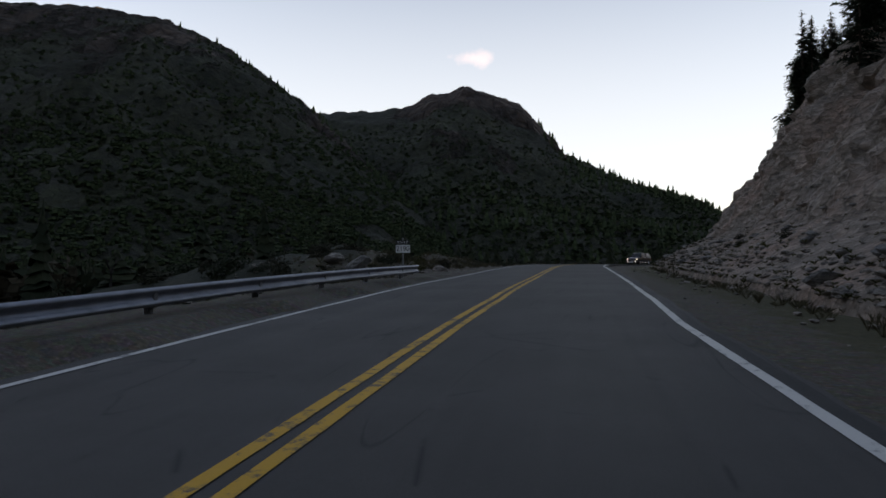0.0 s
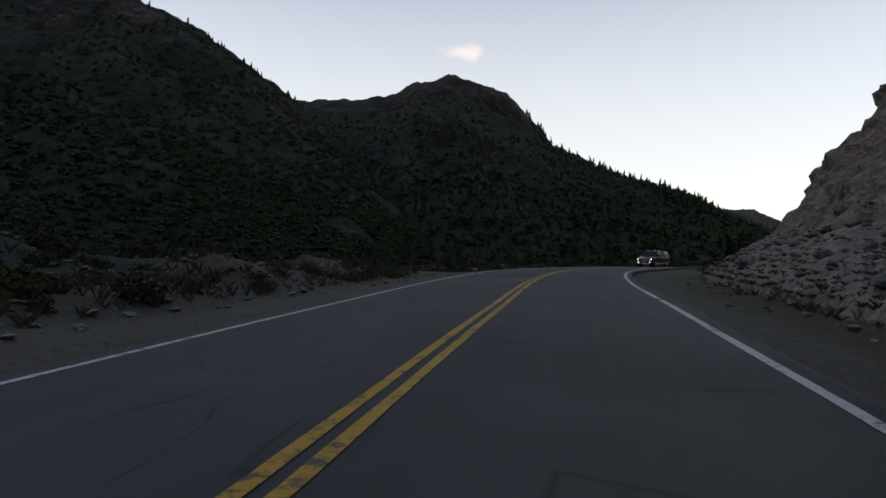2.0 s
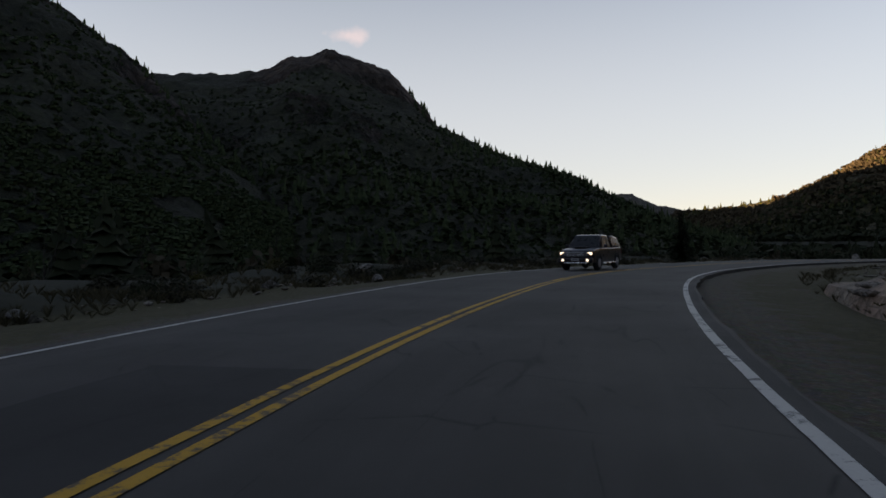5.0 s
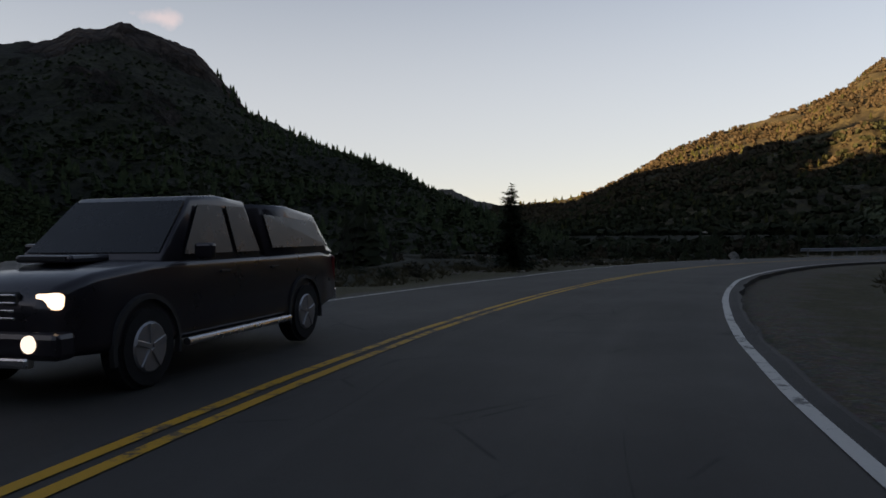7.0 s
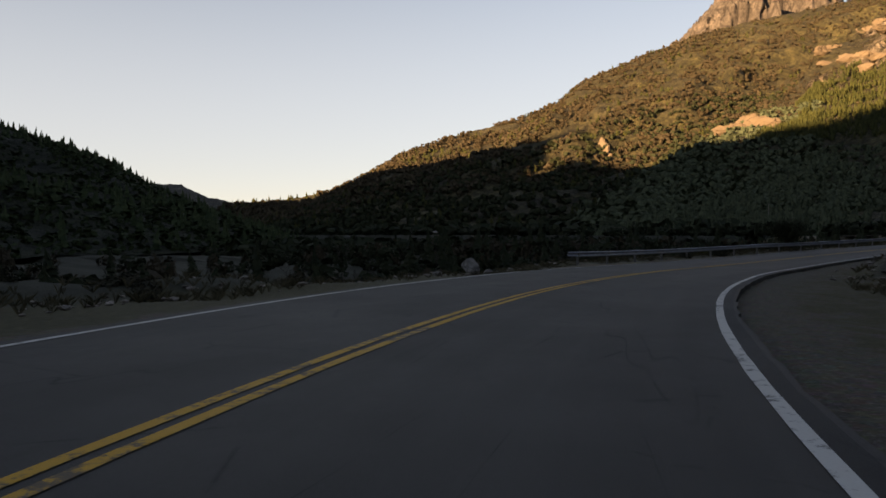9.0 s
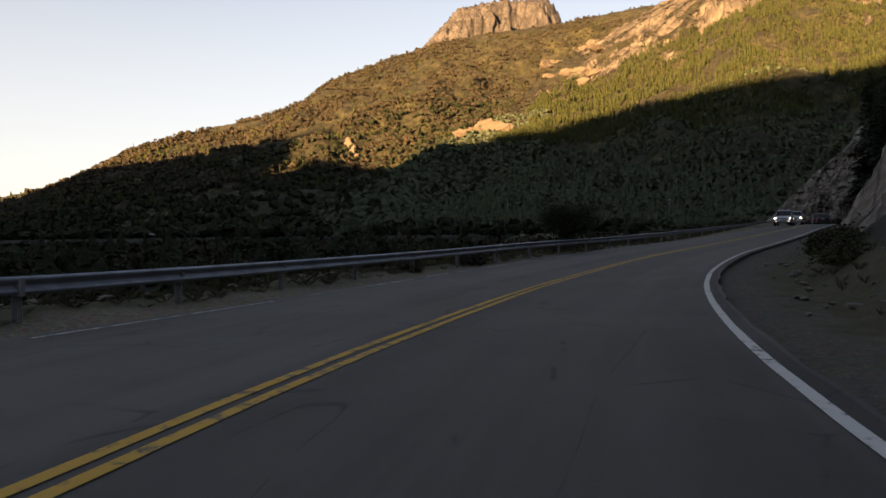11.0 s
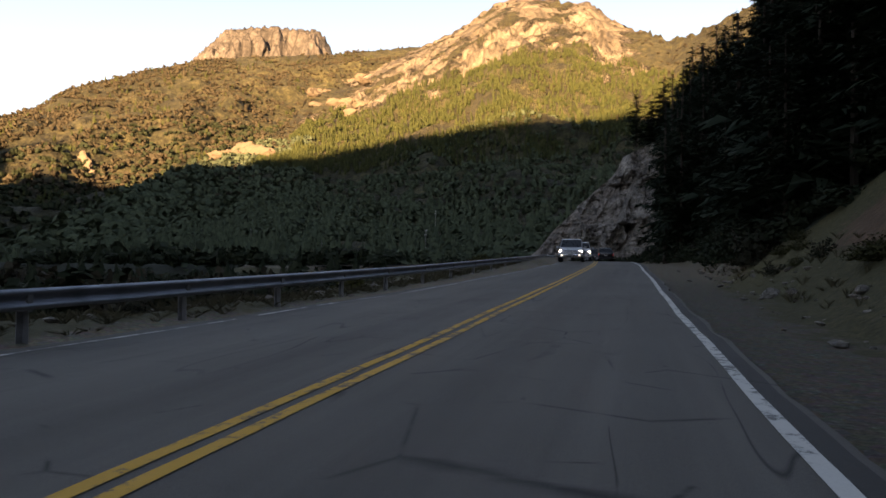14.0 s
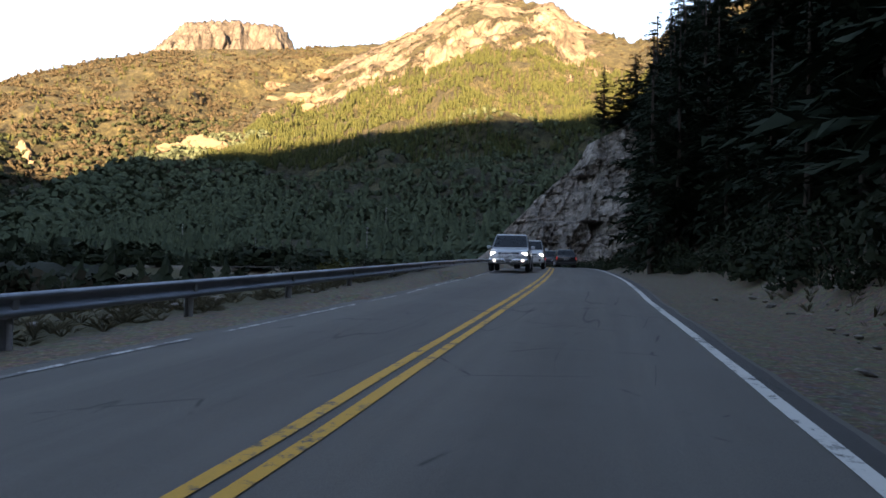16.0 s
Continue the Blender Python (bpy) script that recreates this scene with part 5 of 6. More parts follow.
scatter("green_tufts", twig_template(4, 26), [(p[0] + rr.gauss(0, 0.3), p[1] + rr.gauss(0, 0.3), p[2] - 0.03, rr.uniform(0.2, 0.4), rr.uniform(0.08, 0.2)) for p in (FACE_A[int((rr.uniform(-10, 98) + 14) / 0.4), min(20, int(abs(rr.gauss(0, 0.07)) * 83))] for _ in range(2000))], SHRUB_GREEN, "sparse yellow-green grass on the foot of the scree", "grass", 14)
scatter("dry_grass", twig_template(3, 17), tufts, GRASS, "tufts of dry grass along the shoulders", "grass", 12)

# scrub and trees down in the valley
def valley(n, near, far, seed):
    r3 = random.Random(seed)
    out = []
    while len(out) < n:
        k = 4 * n
        s = np.array([r3.uniform(-20, 330) for _ in range(k)])
        d = np.array([near + (far - near) * r3.random() ** 1.6 for _ in range(k)])
        p = on_road(np.clip(s + S0, 0, ROAD_S[-1]), d)
        ss, dd, _ = near_road(p[:, :2])
        lim = np.interp(ss - S0, [0, 30, 40, 66, 80, 170, 180, 300], [8, 8.5, 15, 16, 20, 19, 11, 9])
        p = p[(dd > lim)]
        out += [tuple(q) for q in p[:, :2]]
    out = out[:n]
    return np.array(out), land(out)


def bush_template(seed, n):
    me = shrub_meshes(seed, SCRUB, n)[1]
    return [tuple(v.co) for v in me.vertices], [tuple(q.vertices) for q in me.polygons]


for seed, n, mat_, tmpl, w, h, near, far, name, lab in (
    (30, 240, SCRUB, bush_template(11, 620), (2.0, 4.2), (1.5, 3.4), 9, 42, "valley_scrub", "dense dark green scrub below the road"),
    (29, 120, SHRUB, bush_template(12, 620), (1.6, 3.3), (1.2, 2.8), 9, 42, "dry_scrub", "brownish dry scrub below the road"),
    (31, 800, SCRUB, blob_template(1, 95), (2.6, 5.5), (2.0, 4.4), 40, 150, "valley_wood", "dense dark green scrub and small trees in the valley"),
    (33, 380, BROWN_TREE, blob_template(2, 85), (2.4, 4.6), (2.4, 5.0), 34, 150, "autumn_trees", "brownish autumn bushes among the valley scrub"),
    (35, 240, SCRUB, conifer_template(36, 10, 9), (2.6, 4.4), (4.5, 8.0), 26, 140, "valley_conifers", "dark conifers standing in the valley"),
    (37, 260, BARE, bare_template(9), (4.0, 7.0), (3.6, 6.5), 26, 110, "bare_trees", "leafless grey poplars and willows by the river"),
):
    r3 = random.Random(seed)
    xy, z = valley(n, near, far, seed)
    scatter(name, tmpl, [(x, y, zz - 0.2, r3.uniform(*w), r3.uniform(*h)) for (x, y), zz in zip(xy, z)], mat_, lab, "trees")


r3 = random.Random(41)
far_spots = []
while len(far_spots) < 1300:
    x, y = r3.uniform(190, 480), r3.uniform(190, 900)
    if x + y > 440 and (x - 60) ** 2 + (y - 80) ** 2 > 100000:
        far_spots.append((x, y))
scatter("far_valley_wood", blob_template(14, 18), [(x, y, z - 0.3, r3.uniform(6, 12), r3.uniform(4, 8)) for (x, y), z in zip(far_spots, land(far_spots))], SCRUB, "dark scrub and willows along the river flats", "trees")


near_spots = []
while len(near_spots) < 420:
    x, y = r3.uniform(165, 320), r3.uniform(182, 380)
    if x + y > 400 and 14000 < (x - 60) ** 2 + (y - 80) ** 2 < 100000:
        near_spots.append((x, y))
scatter("river_scrub", blob_template(15, 120), [(x, y, z - 0.3, r3.uniform(3, 7), r3.uniform(2.5, 5.5)) for (x, y), z in zip(near_spots, land(near_spots))], SCRUB, "dense dark scrub between the road and the river", "trees")


def on_surface(name, n, seed, keep):
    """Random places on a mountain's flank, chosen by keep(x, y, z, w, i)."""
    g = SURFACE[name]
    r3 = random.Random(seed)
    out = []
    for _ in range(n * 12):
        i, j = r3.uniform(0, g.shape[0] - 1.01), r3.uniform(0, g.shape[1] - 1.01)
        a, b = int(i), int(j)
        u, v = i - a, j - b
        p = g[a, b] * (1 - u) * (1 - v) + g[a + 1, b] * u * (1 - v) + g[a, b + 1] * (1 - u) * v + g[a + 1, b + 1] * u * v
        if keep(p[0], p[1], p[2], j / (g.shape[1] - 1), i / (g.shape[0] - 1), r3):
            out.append(p)
            if len(out) >= n:
                break
    return out


def trees_on(surface, n, seed, keep, template, material, w, h, name, label):
    r3 = random.Random(seed)
    scatter(name, template, [(p[0], p[1], p[2] - 0.4, r3.uniform(*w), r3.uniform(*h)) for p in on_surface(surface, n, seed, keep)], material, label, "trees")


def clump(x, y, scale, seed):
    return noise.noise(Vector((x / scale, y / scale, seed)))


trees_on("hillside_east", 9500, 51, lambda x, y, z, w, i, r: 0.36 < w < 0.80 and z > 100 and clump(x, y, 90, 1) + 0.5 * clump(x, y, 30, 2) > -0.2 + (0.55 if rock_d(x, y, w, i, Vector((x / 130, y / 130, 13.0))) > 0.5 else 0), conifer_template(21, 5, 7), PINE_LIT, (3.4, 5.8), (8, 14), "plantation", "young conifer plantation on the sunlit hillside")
trees_on("hillside_east", 1500, 50, lambda x, y, z, w, i, r: w < 0.20 and i > 0.2, blob_template(32, 42), HILL_SCRUB, (3.5, 7), (3.5, 7), "near_hill_scrub", "dense green scrub on the shaded slope facing the road")
trees_on("hillside_east", 3600, 52, lambda x, y, z, w, i, r: 0.13 < w < 0.46, blob_template(22, 19), HILL_SCRUB, (5, 9), (5, 9), "hill_scrub", "dense dark scrub on the shaded lower hillside")
trees_on("hillside_east", 2600, 62, lambda x, y, z, w, i, r: i < 0.45 and w > 0.38 and z < 170, blob_template(33, 16), HILL_SCRUB, (5, 10), (4, 8), "shoulder_scrub", "dense dark scrub on the hill's shaded shoulder")
trees_on("hillside_east", 1300, 53, lambda x, y, z, w, i, r: w < 0.36, conifer_template(23, 9, 9), HILL_SCRUB, (4, 7), (8, 14), "hill_conifers", "dark conifers on the shaded lower hillside")
trees_on("hillside_east", 900, 54, lambda x, y, z, w, i, r: w > 0.55, blob_template(24, 26), BROWN_TREE, (4, 8), (3, 6), "crag_bushes", "brown bushes between the crags")
trees_on("hillside_north", 9000, 55, lambda x, y, z, w, i, r: clump(x, y, 110, 5) + 0.5 * clump(x, y, 40, 6) > -0.22 and w > 0.2, blob_template(25, 15), BROWN_TREE, (5, 10), (5, 10), "beech_wood", "brown autumn wood on the sunlit hillside")
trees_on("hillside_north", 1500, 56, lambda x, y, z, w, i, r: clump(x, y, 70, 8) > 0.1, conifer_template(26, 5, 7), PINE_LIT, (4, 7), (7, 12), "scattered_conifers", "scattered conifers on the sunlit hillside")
trees_on("hillside_north", 4600, 57, lambda x, y, z, w, i, r: w < 0.45, blob_template(27, 15), SCRUB, (6, 11), (5, 9), "foot_scrub", "dark scrub along the foot of the hillside")
trees_on("mountain_north", 14000, 58, lambda x, y, z, w, i, r: clump(x, y, 70, 3) > -0.5 and (w < 0.4 or r.random() < 0.5 - 0.3 * w or x > 200) and (w < 0.80 or x > 140) and rock_a(x, y, w, i, Vector((x / 120, y / 120, 5.0))) < 0.48 + 0.15 * r.random(), blob_template(28, 9), MOUNTAIN_SCRUB, (2.2, 4.8), (1.6, 3.2), "mountain_scrub", "dark green scrub on the shaded mountain")
trees_on("mountain_north", 900, 59, lambda x, y, z, w, i, r: (x > 120 and w > 0.55) or w < 0.3, conifer_template(29, 6, 7), MOUNTAIN_SCRUB, (3.5, 6), (6, 11), "mountain_conifers", "conifers along the mountain's falling ridge")
trees_on("mountain_west", 13000, 60, lambda x, y, z, w, i, r: clump(x, y, 60, 7) > -0.5 and (w < 0.35 or r.random() < 0.42 - 0.3 * w) and w < 0.97 and rock_b(x, y, w, i, Vector((x / 120, y / 120, 1.0))) < 0.50 + 0.15 * r.random(), blob_template(30, 12), MOUNTAIN_SCRUB, (1.8, 4.2), (1.4, 3.0), "flank_scrub", "dark scrub on the steep shaded flank")
trees_on("mountain_west", 260, 61, lambda x, y, z, w, i, r: w > 0.93 and x > -260, conifer_template(31, 5, 6), MOUNTAIN_SCRUB, (2.5, 4), (4, 8), "ridge_trees", "small trees along the mountain's skyline")

# ---- vehicles, sign, poles ----
BLACK = plain_mat("black_rubber", (0.018, 0.018, 0.019), 0.8, 0, 0.3)
RIM = plain_mat("alloy_rim", (0.40, 0.40, 0.42), 0.35, 0.9, 0.3)
CHROME = plain_mat("chrome", (0.62, 0.62, 0.64), 0.18, 1.0, 0.1)
TRIM = plain_mat("dark_plastic", (0.03, 0.03, 0.032), 0.55, 0, 0.2)
GLASS = plain_mat("tinted_car_glass", (0.012, 0.014, 0.016), 0.22, 0, 0.0)
LAMP_ON = glow_mat("headlamp_lit", (1.0, 0.93, 0.80), 3.0)
LAMP_FOG = glow_mat("fog_lamp_lit", (1.0, 0.95, 0.85), 0.25)
TAIL_OFF = plain_mat("tail_lamp_glass", (0.16, 0.012, 0.012), 0.25, 0, 0.2)
LAMP_DIM = glow_mat("headlamp_dipped", (1.0, 0.86, 0.66), 0.40)
TAIL_ON = glow_mat("tail_lamp_lit", (0.75, 0.03, 0.02), 0.08)
PLATE = plain_mat("plate", (0.35, 0.35, 0.36), 0.5)


def paint(name, c):
    n = Nodes(name, 0.28, 0.25)
    d = n.noise(3.0, 4, 0.6)
    n.put(n.b.inputs["Coat Weight"], 0.6)
    n.bump(n.noise(60, 2), 0.02, 0.001)
    return n.done(n.mix(n.math("MULTIPLY", d, 0.3), c, tuple(v * 0.7 for v in c)), n.ramp(d, [(0.3, 0.25), (0.8, 0.45)]))


def loft(sections, closed=True):
    """A skin over rounded cross-sections: (x, half width, low z, high z, corner, tuck of the top)."""
    bm = bmesh.new()
    rings = []
    for x, w, lo, hi, c, tuck in sections:
        ring = []
        for sy, sz in ((1, 0), (1, 1), (-1, 1), (-1, 0)):
            yy, zz = sy * (w - (tuck if sz else 0)), hi if sz else lo
            for k in range(4):
                t = k / 3
                a = {(1, 0): -90, (1, 1): 0, (-1, 1): 90, (-1, 0): 180}[(sy, sz)] + 90 * t
                cy, cz = yy - sy * c, zz - (c if sz else -c)
                ring.append(bm.verts.new((x, cy + c * math.cos(radians(a)), cz + c * math.sin(radians(a)))))
        rings.append(ring)
    for r0, r1 in zip(rings, rings[1:]):
        for k in range(16):
            bm.faces.new((r0[k], r0[(k + 1) % 16], r1[(k + 1) % 16], r1[k]))
    bm.faces.new(rings[0][::-1])
    bm.faces.new(rings[-1])
    bmesh.ops.recalc_face_normals(bm, faces=bm.faces)
    for f in bm.faces:
        f.smooth = True
    return bm


def quad_panel(points, thick=0.012):
    """A thin pane with rounded-off rim from four corners."""
    bm = bmesh.new()
    f = bm.faces.new([bm.verts.new(p) for p in points])
    bmesh.ops.inset_individual(bm, faces=[f], thickness=0.02, depth=0.0)
    g = bmesh.ops.extrude_face_region(bm, geom=list(bm.faces))
    n = f.normal.copy()
    bmesh.ops.translate(bm, vec=n * thick, verts=[v for v in g["geom"] if isinstance(v, bmesh.types.BMVert)])
    bmesh.ops.recalc_face_normals(bm, faces=bm.faces)
    return bm


def vehicle(name, m, colour, label, length=5.2, width=1.84, height=1.80, bed=True, lamps=True, chrome=True, canopy=False):
    """A road vehicle, front towards +x, standing on z = 0."""
    v = empty(name, m, label, "pickup" if bed else "car", "vehicles on the road")
    L, W = length / 2, width / 2
    hood, belt = (1.12, 1.12) if bed else (1.02, 1.02)
    low = 0.42 if bed else 0.30
    secs = [(L, W * 0.80, low + 0.08, hood - 0.30, 0.08, 0.06), (L - 0.10, W * 0.93, low, hood - 0.14, 0.09, 0.05), (L - 0.45, W * 0.99, low - 0.02, hood - 0.05, 0.08, 0.07), (L - 1.15, W, low - 0.04, hood + 0.02, 0.08, 0.06),
            (0.9, W, low - 0.04, belt + 0.02, 0.07, 0.04), (-0.9, W, low - 0.04, belt + 0.02, 0.07, 0.04), (-L + 0.5, W, low - 0.02, belt + 0.03, 0.07, 0.04), (-L + 0.06, W * 0.97, low + 0.06, belt, 0.07, 0.05), (-L, W * 0.93, low + 0.12, belt - 0.08, 0.06, 0.05)]
    body = part("body", loft(secs), colour, v)
    # cabin: roof, pillars, panes
    rear = -0.55 if bed else -L + 0.62
    roof = height
    tf, tb = 0.62, rear + (0.12 if bed else 0.32)
    ff, fb = L - 1.30, rear - (0.02 if bed else 0.25)
    w0, w1 = W - 0.06, W - 0.24
    cab = loft([(ff, w0 - 0.02, belt - 0.05, belt + 0.03, 0.02, 0.02), (tf, w0, belt - 0.05, roof - 0.03, 0.05, 0.18), (tf - 0.35, w0, belt - 0.05, roof, 0.06, 0.18), ((tf + tb) / 2, w0, belt - 0.05, roof + 0.01, 0.06, 0.18), (tb, w0, belt - 0.05, roof - 0.03, 0.06, 0.18), (fb, w0 - 0.02, belt - 0.05, belt + 0.05, 0.02, 0.02)])
    part("cabin", cab, colour, v)

    def pane(name, pts):
        part(name, quad_panel([Vector(p) for p in pts]), GLASS, v)

    dx, dz = ff - tf, roof - belt
    e = 0.012
    at_z = lambda u: (ff - dx * u + e * 1.5, belt + 0.02 + (dz - 0.05) * u + e)
    (x0, z0), (x1, z1) = at_z(0.10), at_z(0.92)
    pane("windscreen", [(x0, -w0 + 0.10, z0), (x0, w0 - 0.10, z0), (x1, w1 - 0.02, z1), (x1, -w1 + 0.02, z1)])
    if not canopy:
        xr0, xr1 = fb - (fb - tb) * 0.15 - e, fb - (fb - tb) * 0.88 - e
        zr0, zr1 = belt + dz * 0.18, belt + dz * 0.86
        pane("rear_window", [(xr0 - 0.01, w0 - 0.14, zr0), (xr0 - 0.01, -w0 + 0.14, zr0), (xr1 - 0.02, -w1 + 0.04, zr1), (xr1 - 0.02, w1 - 0.04, zr1)])
    for sy in (1, -1):
        mid = (tf + rear) / 2 + 0.05
        for a, b, c, d in ((ff - 0.30, mid + 0.04, tf - 0.06, mid + 0.04), (mid - 0.05, fb + 0.12, mid - 0.05, tb + 0.10)):
            y0, y1 = sy * (w0 + e - 0.015), sy * (w0 - 0.155 + e)
            pts = [(a, y0, belt + 0.07), (b, y0, belt + 0.07), (d, y1, roof - 0.11), (c, y1, roof - 0.11)]
            pane("side_window", pts if sy < 0 else pts[::-1])
        bm = bmesh.new()
        box(bm, (0.10, 0.20, 0.16), (ff - 0.42, sy * (W + 0.10), belt + 0.10), None, 0.03)
        part("mirror", bm, colour, v)
        for x in (0.72, -0.35):
            bm = bmesh.new()
            box(bm, (0.18, 0.03, 0.03), (x - 0.35, sy * (W + 0.005), belt - 0.12), None, 0.008)
            part("door_handle", bm, TRIM, v)
    # face
    bm = bmesh.new()
    box(bm, (0.05, W * 1.0, 0.24), (L - 0.035, 0, hood - 0.30), None, 0.02)
    grille = part("grille", bm, TRIM, v)
    for k in range(4):
        bm = bmesh.new()
        box(bm, (0.03, W * 0.98, 0.022), (L - 0.005, 0, hood - 0.39 + 0.06 * k), None, 0.006)
        part("grille_bar", bm, CHROME if chrome else TRIM, grille)
    bm = bmesh.new()
    box(bm, (0.22, width * 0.96, 0.22), (L - 0.06, 0, low + 0.10), None, 0.05)
    part("front_bumper", bm, CHROME if chrome and bed and not canopy else colour, v)
    if canopy:
        bm = bmesh.new()
        box(bm, (0.08, width * 0.66, 0.09), (L + 0.01, 0, low - 0.03), None, 0.025)
        part("skid_plate", bm, CHROME, v, "silver skid plate")
        for sy in (1, -1):
            bm = bmesh.new()
            tube(bm, 0.04, 0.04, (L - 1.5, sy * (W + 0.03), low - 0.06), (-L + 1.6, sy * (W + 0.03), low - 0.06), 12)
            part("side_step", bm, CHROME, v, "chrome side step")
    bm = bmesh.new()
    box(bm, (0.18, width * 0.94, 0.18), (-L + 0.03, 0, low + 0.12), None, 0.04)
    part("rear_bumper", bm, CHROME if chrome and bed else TRIM, v)
    for x, sgn in ((L + 0.055, 1), (-L - 0.065, -1)):
        bm = bmesh.new()
        box(bm, (0.012, 0.40, 0.13), (x, 0, low + 0.12 + (0.02 if sgn > 0 else 0.3)), None, 0.004)
        plate = part("number_plate", bm, PLATE, v)
        bm = bmesh.new()
        box(bm, (0.006, 0.28, 0.05), (x + 0.006 * sgn, 0, low + 0.12 + (0.02 if sgn > 0 else 0.3)))
        part("plate_bar", bm, TRIM, plate)
    for sy in (1, -1):
        bm = bmesh.new()
        box(bm, (0.10, 0.24, 0.14), (L - 0.09, sy * (W * 0.76), hood - 0.26), pose(0, 0, 0, 0, 0, 0), 0.04)
        part("headlamp", bm, (LAMP_DIM if canopy else LAMP_ON) if lamps else CHROME, v, "lit headlamp" if lamps else "")
        bm = bmesh.new()
        tube(bm, 0.07, 0.07, (L + 0.03, sy * W * 0.68, low + 0.12), (L + 0.06, sy * W * 0.68, low + 0.12), 14)
        part("fog_lamp", bm, LAMP_FOG if lamps and chrome else TRIM, v)
        bm = bmesh.new()
        box(bm, (0.08, 0.16, 0.40 if bed else 0.26), (-L + 0.045, sy * (W * 0.86), belt - 0.24), None, 0.03)
        part("tail_lamp", bm, TAIL_OFF if lamps else TAIL_ON, v, "red tail lamp")
        for x in (L - 0.98, -L + 1.08):
            bm = bmesh.new()
            r = 0.385 if bed else 0.335
            bmesh.ops.create_cone(bm, cap_ends=True, segments=26, radius1=r, radius2=r, depth=0.24, matrix=pose(0, 0, 0, 90))
            bmesh.ops.bevel(bm, geom=[ed for ed in bm.edges if ed.calc_face_angle(0) > 0.8], offset=0.045, segments=3, affect="EDGES")
            wheel = part("wheel", bm, BLACK, v)
            wheel.matrix_basis = pose(x, sy * (W - 0.11), r)
            bm = bmesh.new()
            bmesh.ops.create_cone(bm, cap_ends=True, segments=22, radius1=r * 0.62, radius2=r * 0.55, depth=0.03, matrix=pose(0, sy * 0.122, 0, 90 if sy < 0 else -90))
            for q in range(5):
                box(bm, (0.05, 0.03, r * 0.5), (0, 0, 0), pose(0, 0, 0, 0, 72 * q) @ pose(0, sy * 0.135, r * 0.3), 0.008)
            part("rim", bm, RIM, wheel)
            bm = bmesh.new()
            ring = []
            for q in range(21):
                a = radians(-14 + 208 * q / 20)
                ring.append([bm.verts.new((x + rad * math.cos(a), sy * (W + off), r + rad * math.sin(a))) for rad, off in ((r + 0.035, -0.03), (r + 0.04, 0.016), (r + 0.085, 0.012), (r + 0.09, -0.03))])
            for g0, g1 in zip(ring, ring[1:]):
                for q in range(4):
                    bm.faces.new((g0[q], g0[(q + 1) % 4], g1[(q + 1) % 4], g1[q]))
            bm.faces.new(ring[0])
            bm.faces.new(ring[-1])
            bmesh.ops.recalc_face_normals(bm, faces=bm.faces)
            part("wheel_arch", bm, TRIM, v)
    if bed:
        bm = bmesh.new()
        if canopy:
            part("canopy", loft([(rear - 0.06, W - 0.06, belt - 0.02, roof - 0.06, 0.05, 0.16), (rear - 0.9, W - 0.06, belt - 0.02, roof - 0.05, 0.06, 0.17), (-L + 0.32, W - 0.07, belt - 0.02, roof - 0.14, 0.06, 0.17), (-L + 0.06, W - 0.08, belt - 0.02, belt + 0.12, 0.04, 0.06)]), colour, v)
            bm.free()
            for sy in (1, -1):
                y0, y1 = sy * (w0 + e - 0.012), sy * (w0 - 0.13 + e)
                pts = [(rear - 0.2, y0, belt + 0.10), (-L + 0.28, y0, belt + 0.10), (-L + 0.55, y1, roof - 0.24), (rear - 0.2, y1, roof - 0.18)]
                pane("canopy_window", pts if sy < 0 else pts[::-1])
            bm = bmesh.new()
            box(bm, (0.50, 0.62, 0.07), (L - 1.0, 0, hood + 0.05), None, 0.03)
            scoop = part("bonnet_scoop", bm, colour, v)
            bm = bmesh.new()
            box(bm, (0.02, 0.50, 0.035), (L - 0.748, 0, hood + 0.055))
            part("scoop_opening", bm, TRIM, scoop)
        else:
            box(bm, (L + rear - 0.25, width - 0.24, 0.02), ((rear - L) / 2, 0, belt + 0.035))
            part("bed_floor", bm, TRIM, v)
    return v


def on_lane(s, d, towards):
    x, y, z = on_road(np.array([s + S0]), d)[0]
    return pose(x, y, z + 0.005, 0, 0, heading(s + S0) + (180 if towards else 0))


def station(x, y):
    s, d, _ = near_road([(x, y)])
    return float(s[0]) - S0, float(d[0])


s_, d_ = station(172.8, 146.1)
vehicle("pickup", on_lane(s_ + 6.5, 1.95, True), paint("silver_paint", (0.42, 0.43, 0.44)), "large silver pickup with lit headlamps in the oncoming lane", 5.8, 2.02, 1.92)
vehicle("pickup", on_lane(s_ + 15.5, 1.35, True), paint("white_paint", (0.5, 0.5, 0.5)), "white pickup with lit headlamps following the silver one", 5.3, 1.86, 1.82, chrome=False)
vehicle("car", on_lane(s_ + 36, -1.6, False), paint("black_paint", (0.02, 0.02, 0.022)), "black estate car driving ahead with red tail lamps", 4.5, 1.80, 1.62, False, False)
vehicle("car", on_lane(s_ + 50, -1.6, False), paint("dark_blue_paint", (0.018, 0.02, 0.028)), "dark square-backed car further along the lane", 4.3, 1.80, 1.80, False, False)

s_, d_ = station(30.3, 113.5)
vehicle("pickup", on_lane(s_, d_, True), paint("plum_paint", (0.022, 0.018, 0.024)), "dark plum pickup with a canopy and lit lamps, oncoming", 5.2, 1.84, 1.80, canopy=True)

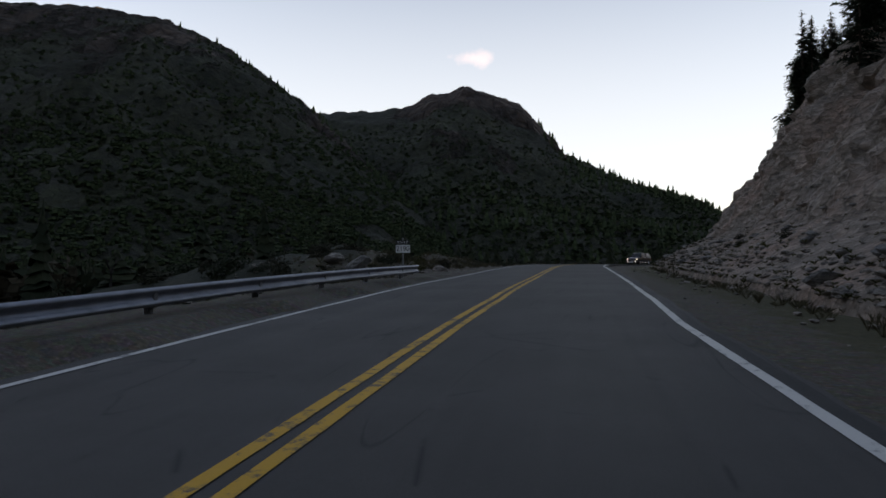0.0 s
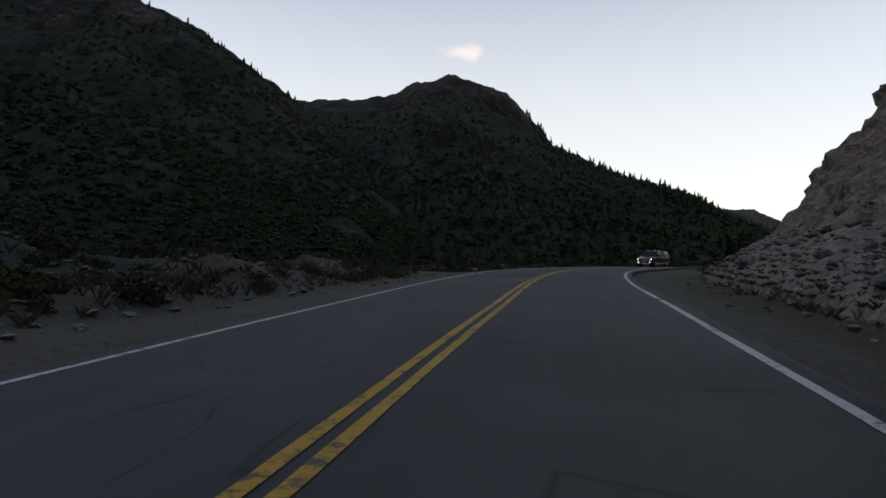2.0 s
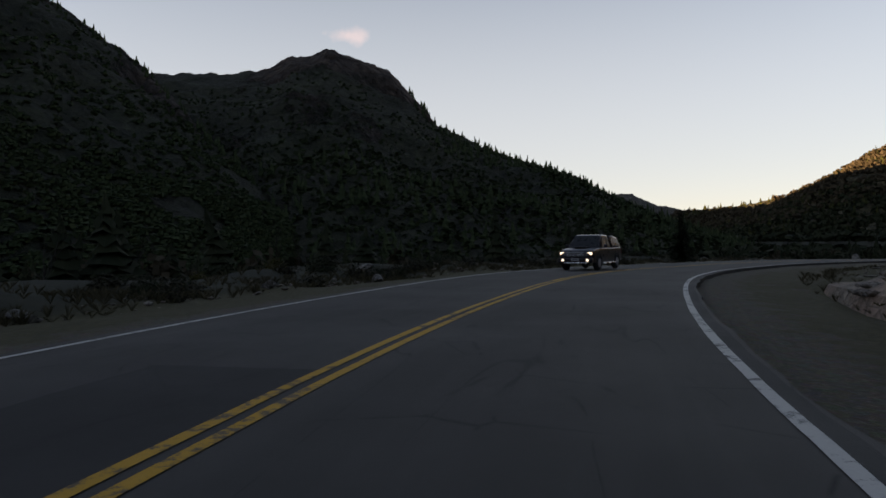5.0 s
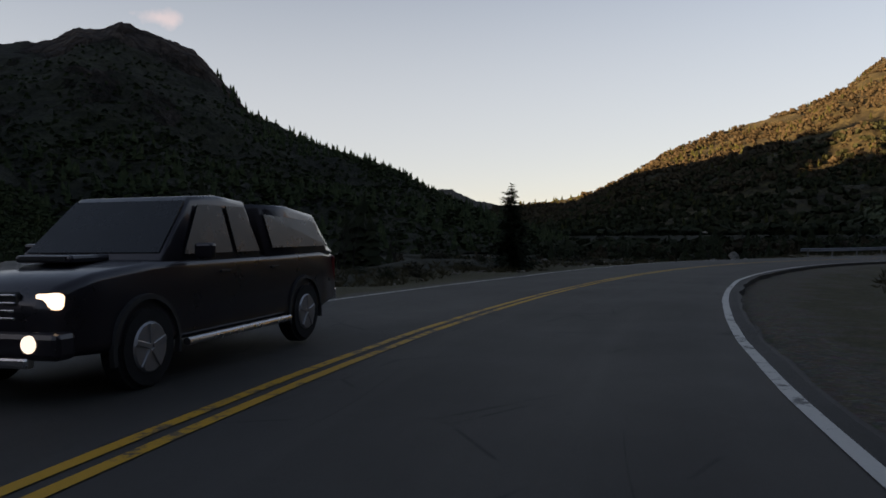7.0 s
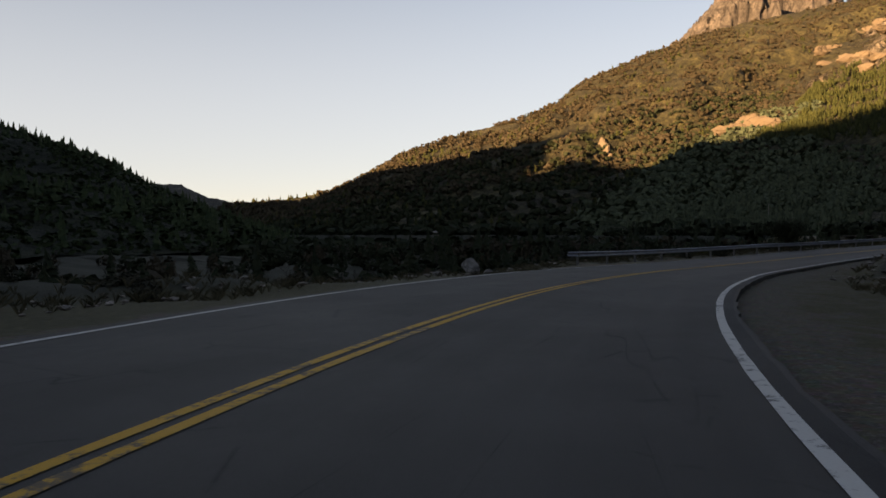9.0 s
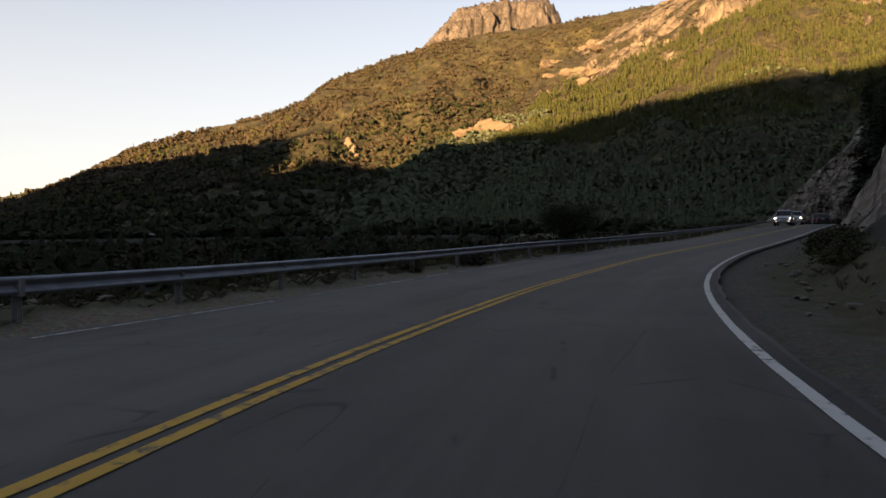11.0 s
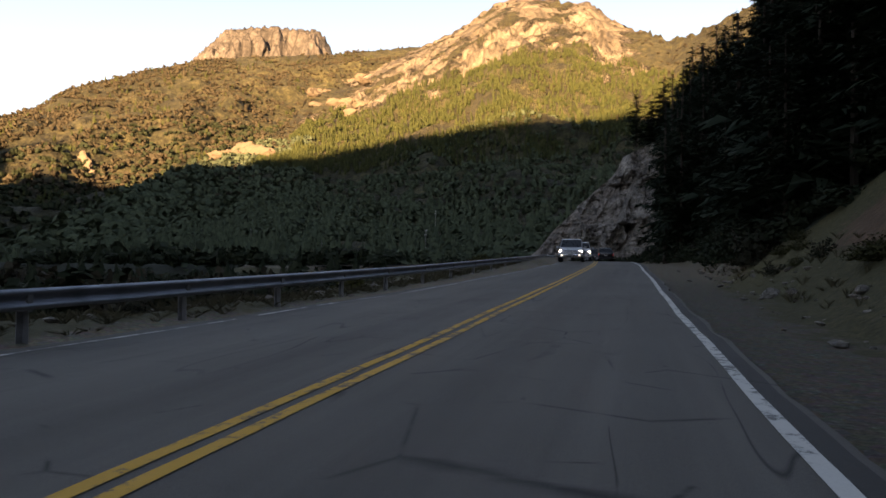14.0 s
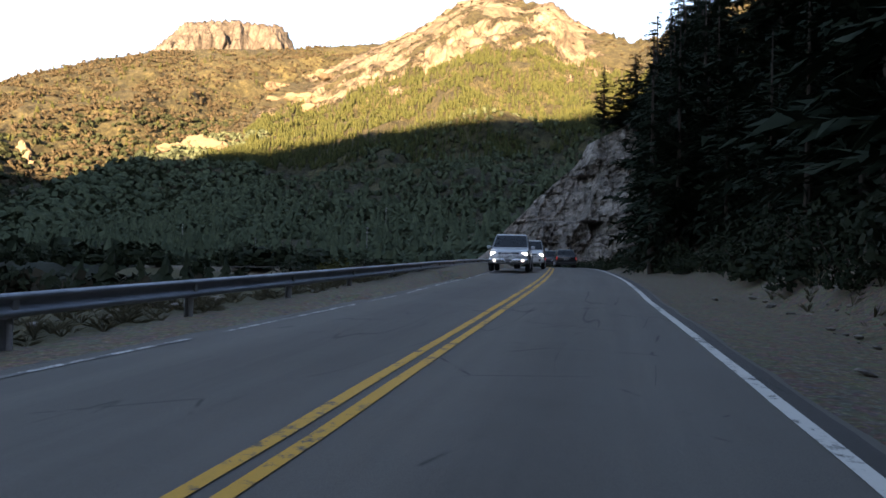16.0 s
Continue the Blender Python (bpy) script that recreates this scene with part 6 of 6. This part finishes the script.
# kilometre sign
def letters(body, size, name, material, parent, m):
    cu = bpy.data.curves.new(name, "FONT")
    cu.body, cu.size, cu.align_x, cu.align_y, cu.extrude = body, size, "CENTER", "CENTER", 0.001
    tmp = bpy.data.objects.new(name, cu)
    me = bpy.data.meshes.new_from_object(tmp)
    bpy.data.objects.remove(tmp)
    me.materials.clear()
    me.materials.append(material)
    ob = part(name, me, None, parent)
    ob.matrix_basis = m
    return ob


SIGN_WHITE = plain_mat("sign_white", (0.62, 0.62, 0.60), 0.5, 0, 0.25)
SIGN_BLACK = plain_mat("sign_black", (0.015, 0.015, 0.016), 0.5, 0, 0.1)
gz_sign = ground_at(-1.4, 28.8)
sign = empty("kilometre_sign", pose(-1.4, 28.8, gz_sign, 0, 0, -6), "small white kilometre sign with black digits on a post", "road sign")
bm = bmesh.new()
tube(bm, 0.03, 0.03, (0, 0.03, -0.2), (0, 0.03, 1.55), 10)
part("post", bm, POST, sign)
bm = bmesh.new()
box(bm, (0.56, 0.012, 0.30), (0, 0, 1.12), None, 0.004)
board = part("board", bm, SIGN_WHITE, sign)
bm = bmesh.new()
box(bm, (0.52, 0.012, 0.15), (0, 0, 1.37), None, 0.004)
header = part("header_board", bm, SIGN_BLACK, sign)
for k, c in enumerate("2190"):
    letters(c, 0.27, "digit", SIGN_BLACK, board, pose(-0.195 + 0.13 * k, -0.009, 1.12, 90, 0, 0))
for k, c in enumerate("RN40"):
    letters(c, 0.13, "character", SIGN_WHITE, header, pose(-0.165 + 0.11 * k, -0.009, 1.37, 90, 0, 0))

# power poles on the far slope
def power_pole(x, y, z, h=9.0):
    p = empty("power_pole", pose(x, y, z, 0, 0, 25), "grey wooden power pole with two crossarms", "power pole", "power poles")
    bm = bmesh.new()
    tube(bm, 0.15, 0.11, (0, 0, -1), (0, 0, h), 8)
    part("pole", bm, PALE_STONE, p)
    for zz in (h - 0.5, h - 1.7):
        bm = bmesh.new()
        box(bm, (2.4, 0.14, 0.16), (0, 0, zz), None, 0.02)
        arm = part("crossarm", bm, PALE_STONE, p)
        for xx in (-1.0, 0, 1.0):
            bm = bmesh.new()
            tube(bm, 0.06, 0.04, (xx, 0, zz + 0.08), (xx, 0, zz + 0.30), 8)
            part("insulator", bm, SIGN_WHITE, arm)


def surface_z(name, x, y):
    g = SURFACE[name].reshape(-1, 3)
    return float(g[((g[:, :2] - (x, y)) ** 2).sum(1).argmin(), 2])


for x, y in ((333, 190), (372, 236), (420, 285), (455, 210)):
    power_pole(x, y, surface_z("hillside_east", x, y) + 1.5, 10)
# pale banks across the river
for x, y, w in ((322, 415, 13), (300, 398, 6), (345, 430, 8), (470, 520, 14)):
    ob = boulder(x, y, (w, 3, 1.6), 35, True, 0.3, "long pale rock bank across the river", z=2.5)


# pale rock outcrops on the sunlit hillsides
def outcrop(x, y, z, size, turn, seed, label):
    me = rock_mesh("rock_outcrop", seed, 0.7, 5, OUTCROP)
    for v in me.vertices:  # ledges and weathered knobs
        n = v.co.normalized()
        v.co += n * (0.14 * noise.fractal(v.co * 2.6 + Vector((seed, 0, 0)), 0.8, 2.1, 4) + 0.07 * noise.cell(v.co * 5.0 + Vector((seed, 0, 0))) + 0.03 * noise.cell(v.co * 13.0) - 0.05)
    ob = tagged(new("rock_outcrop", me), label, "rock outcrop", "hillside outcrops")
    ob.matrix_basis = pose(x, y, z, 0, 0, turn) @ Matrix.Diagonal((*size, 1))


for k, (x, y, z, size, turn) in enumerate(((1412, 570, 276, (48, 105, 46), 10), (968, 549, 120, (54, 112, 50), 5), (1524, 642, 328, (40, 60, 44), 30), (1470, 640, 318, (30, 46, 34), 60), (1915, 708, 440, (60, 70, 70), 15),
                                         (1950, 680, 455, (50, 60, 60), 50), (898, 712, 92, (46, 50, 60), 20), (1300, 520, 245, (26, 40, 24), 0), (1560, 560, 360, (30, 60, 40), 70))):
    outcrop(x, y, z, size, turn, 70 + k, "pale rounded rock outcrop in the hillside grass")
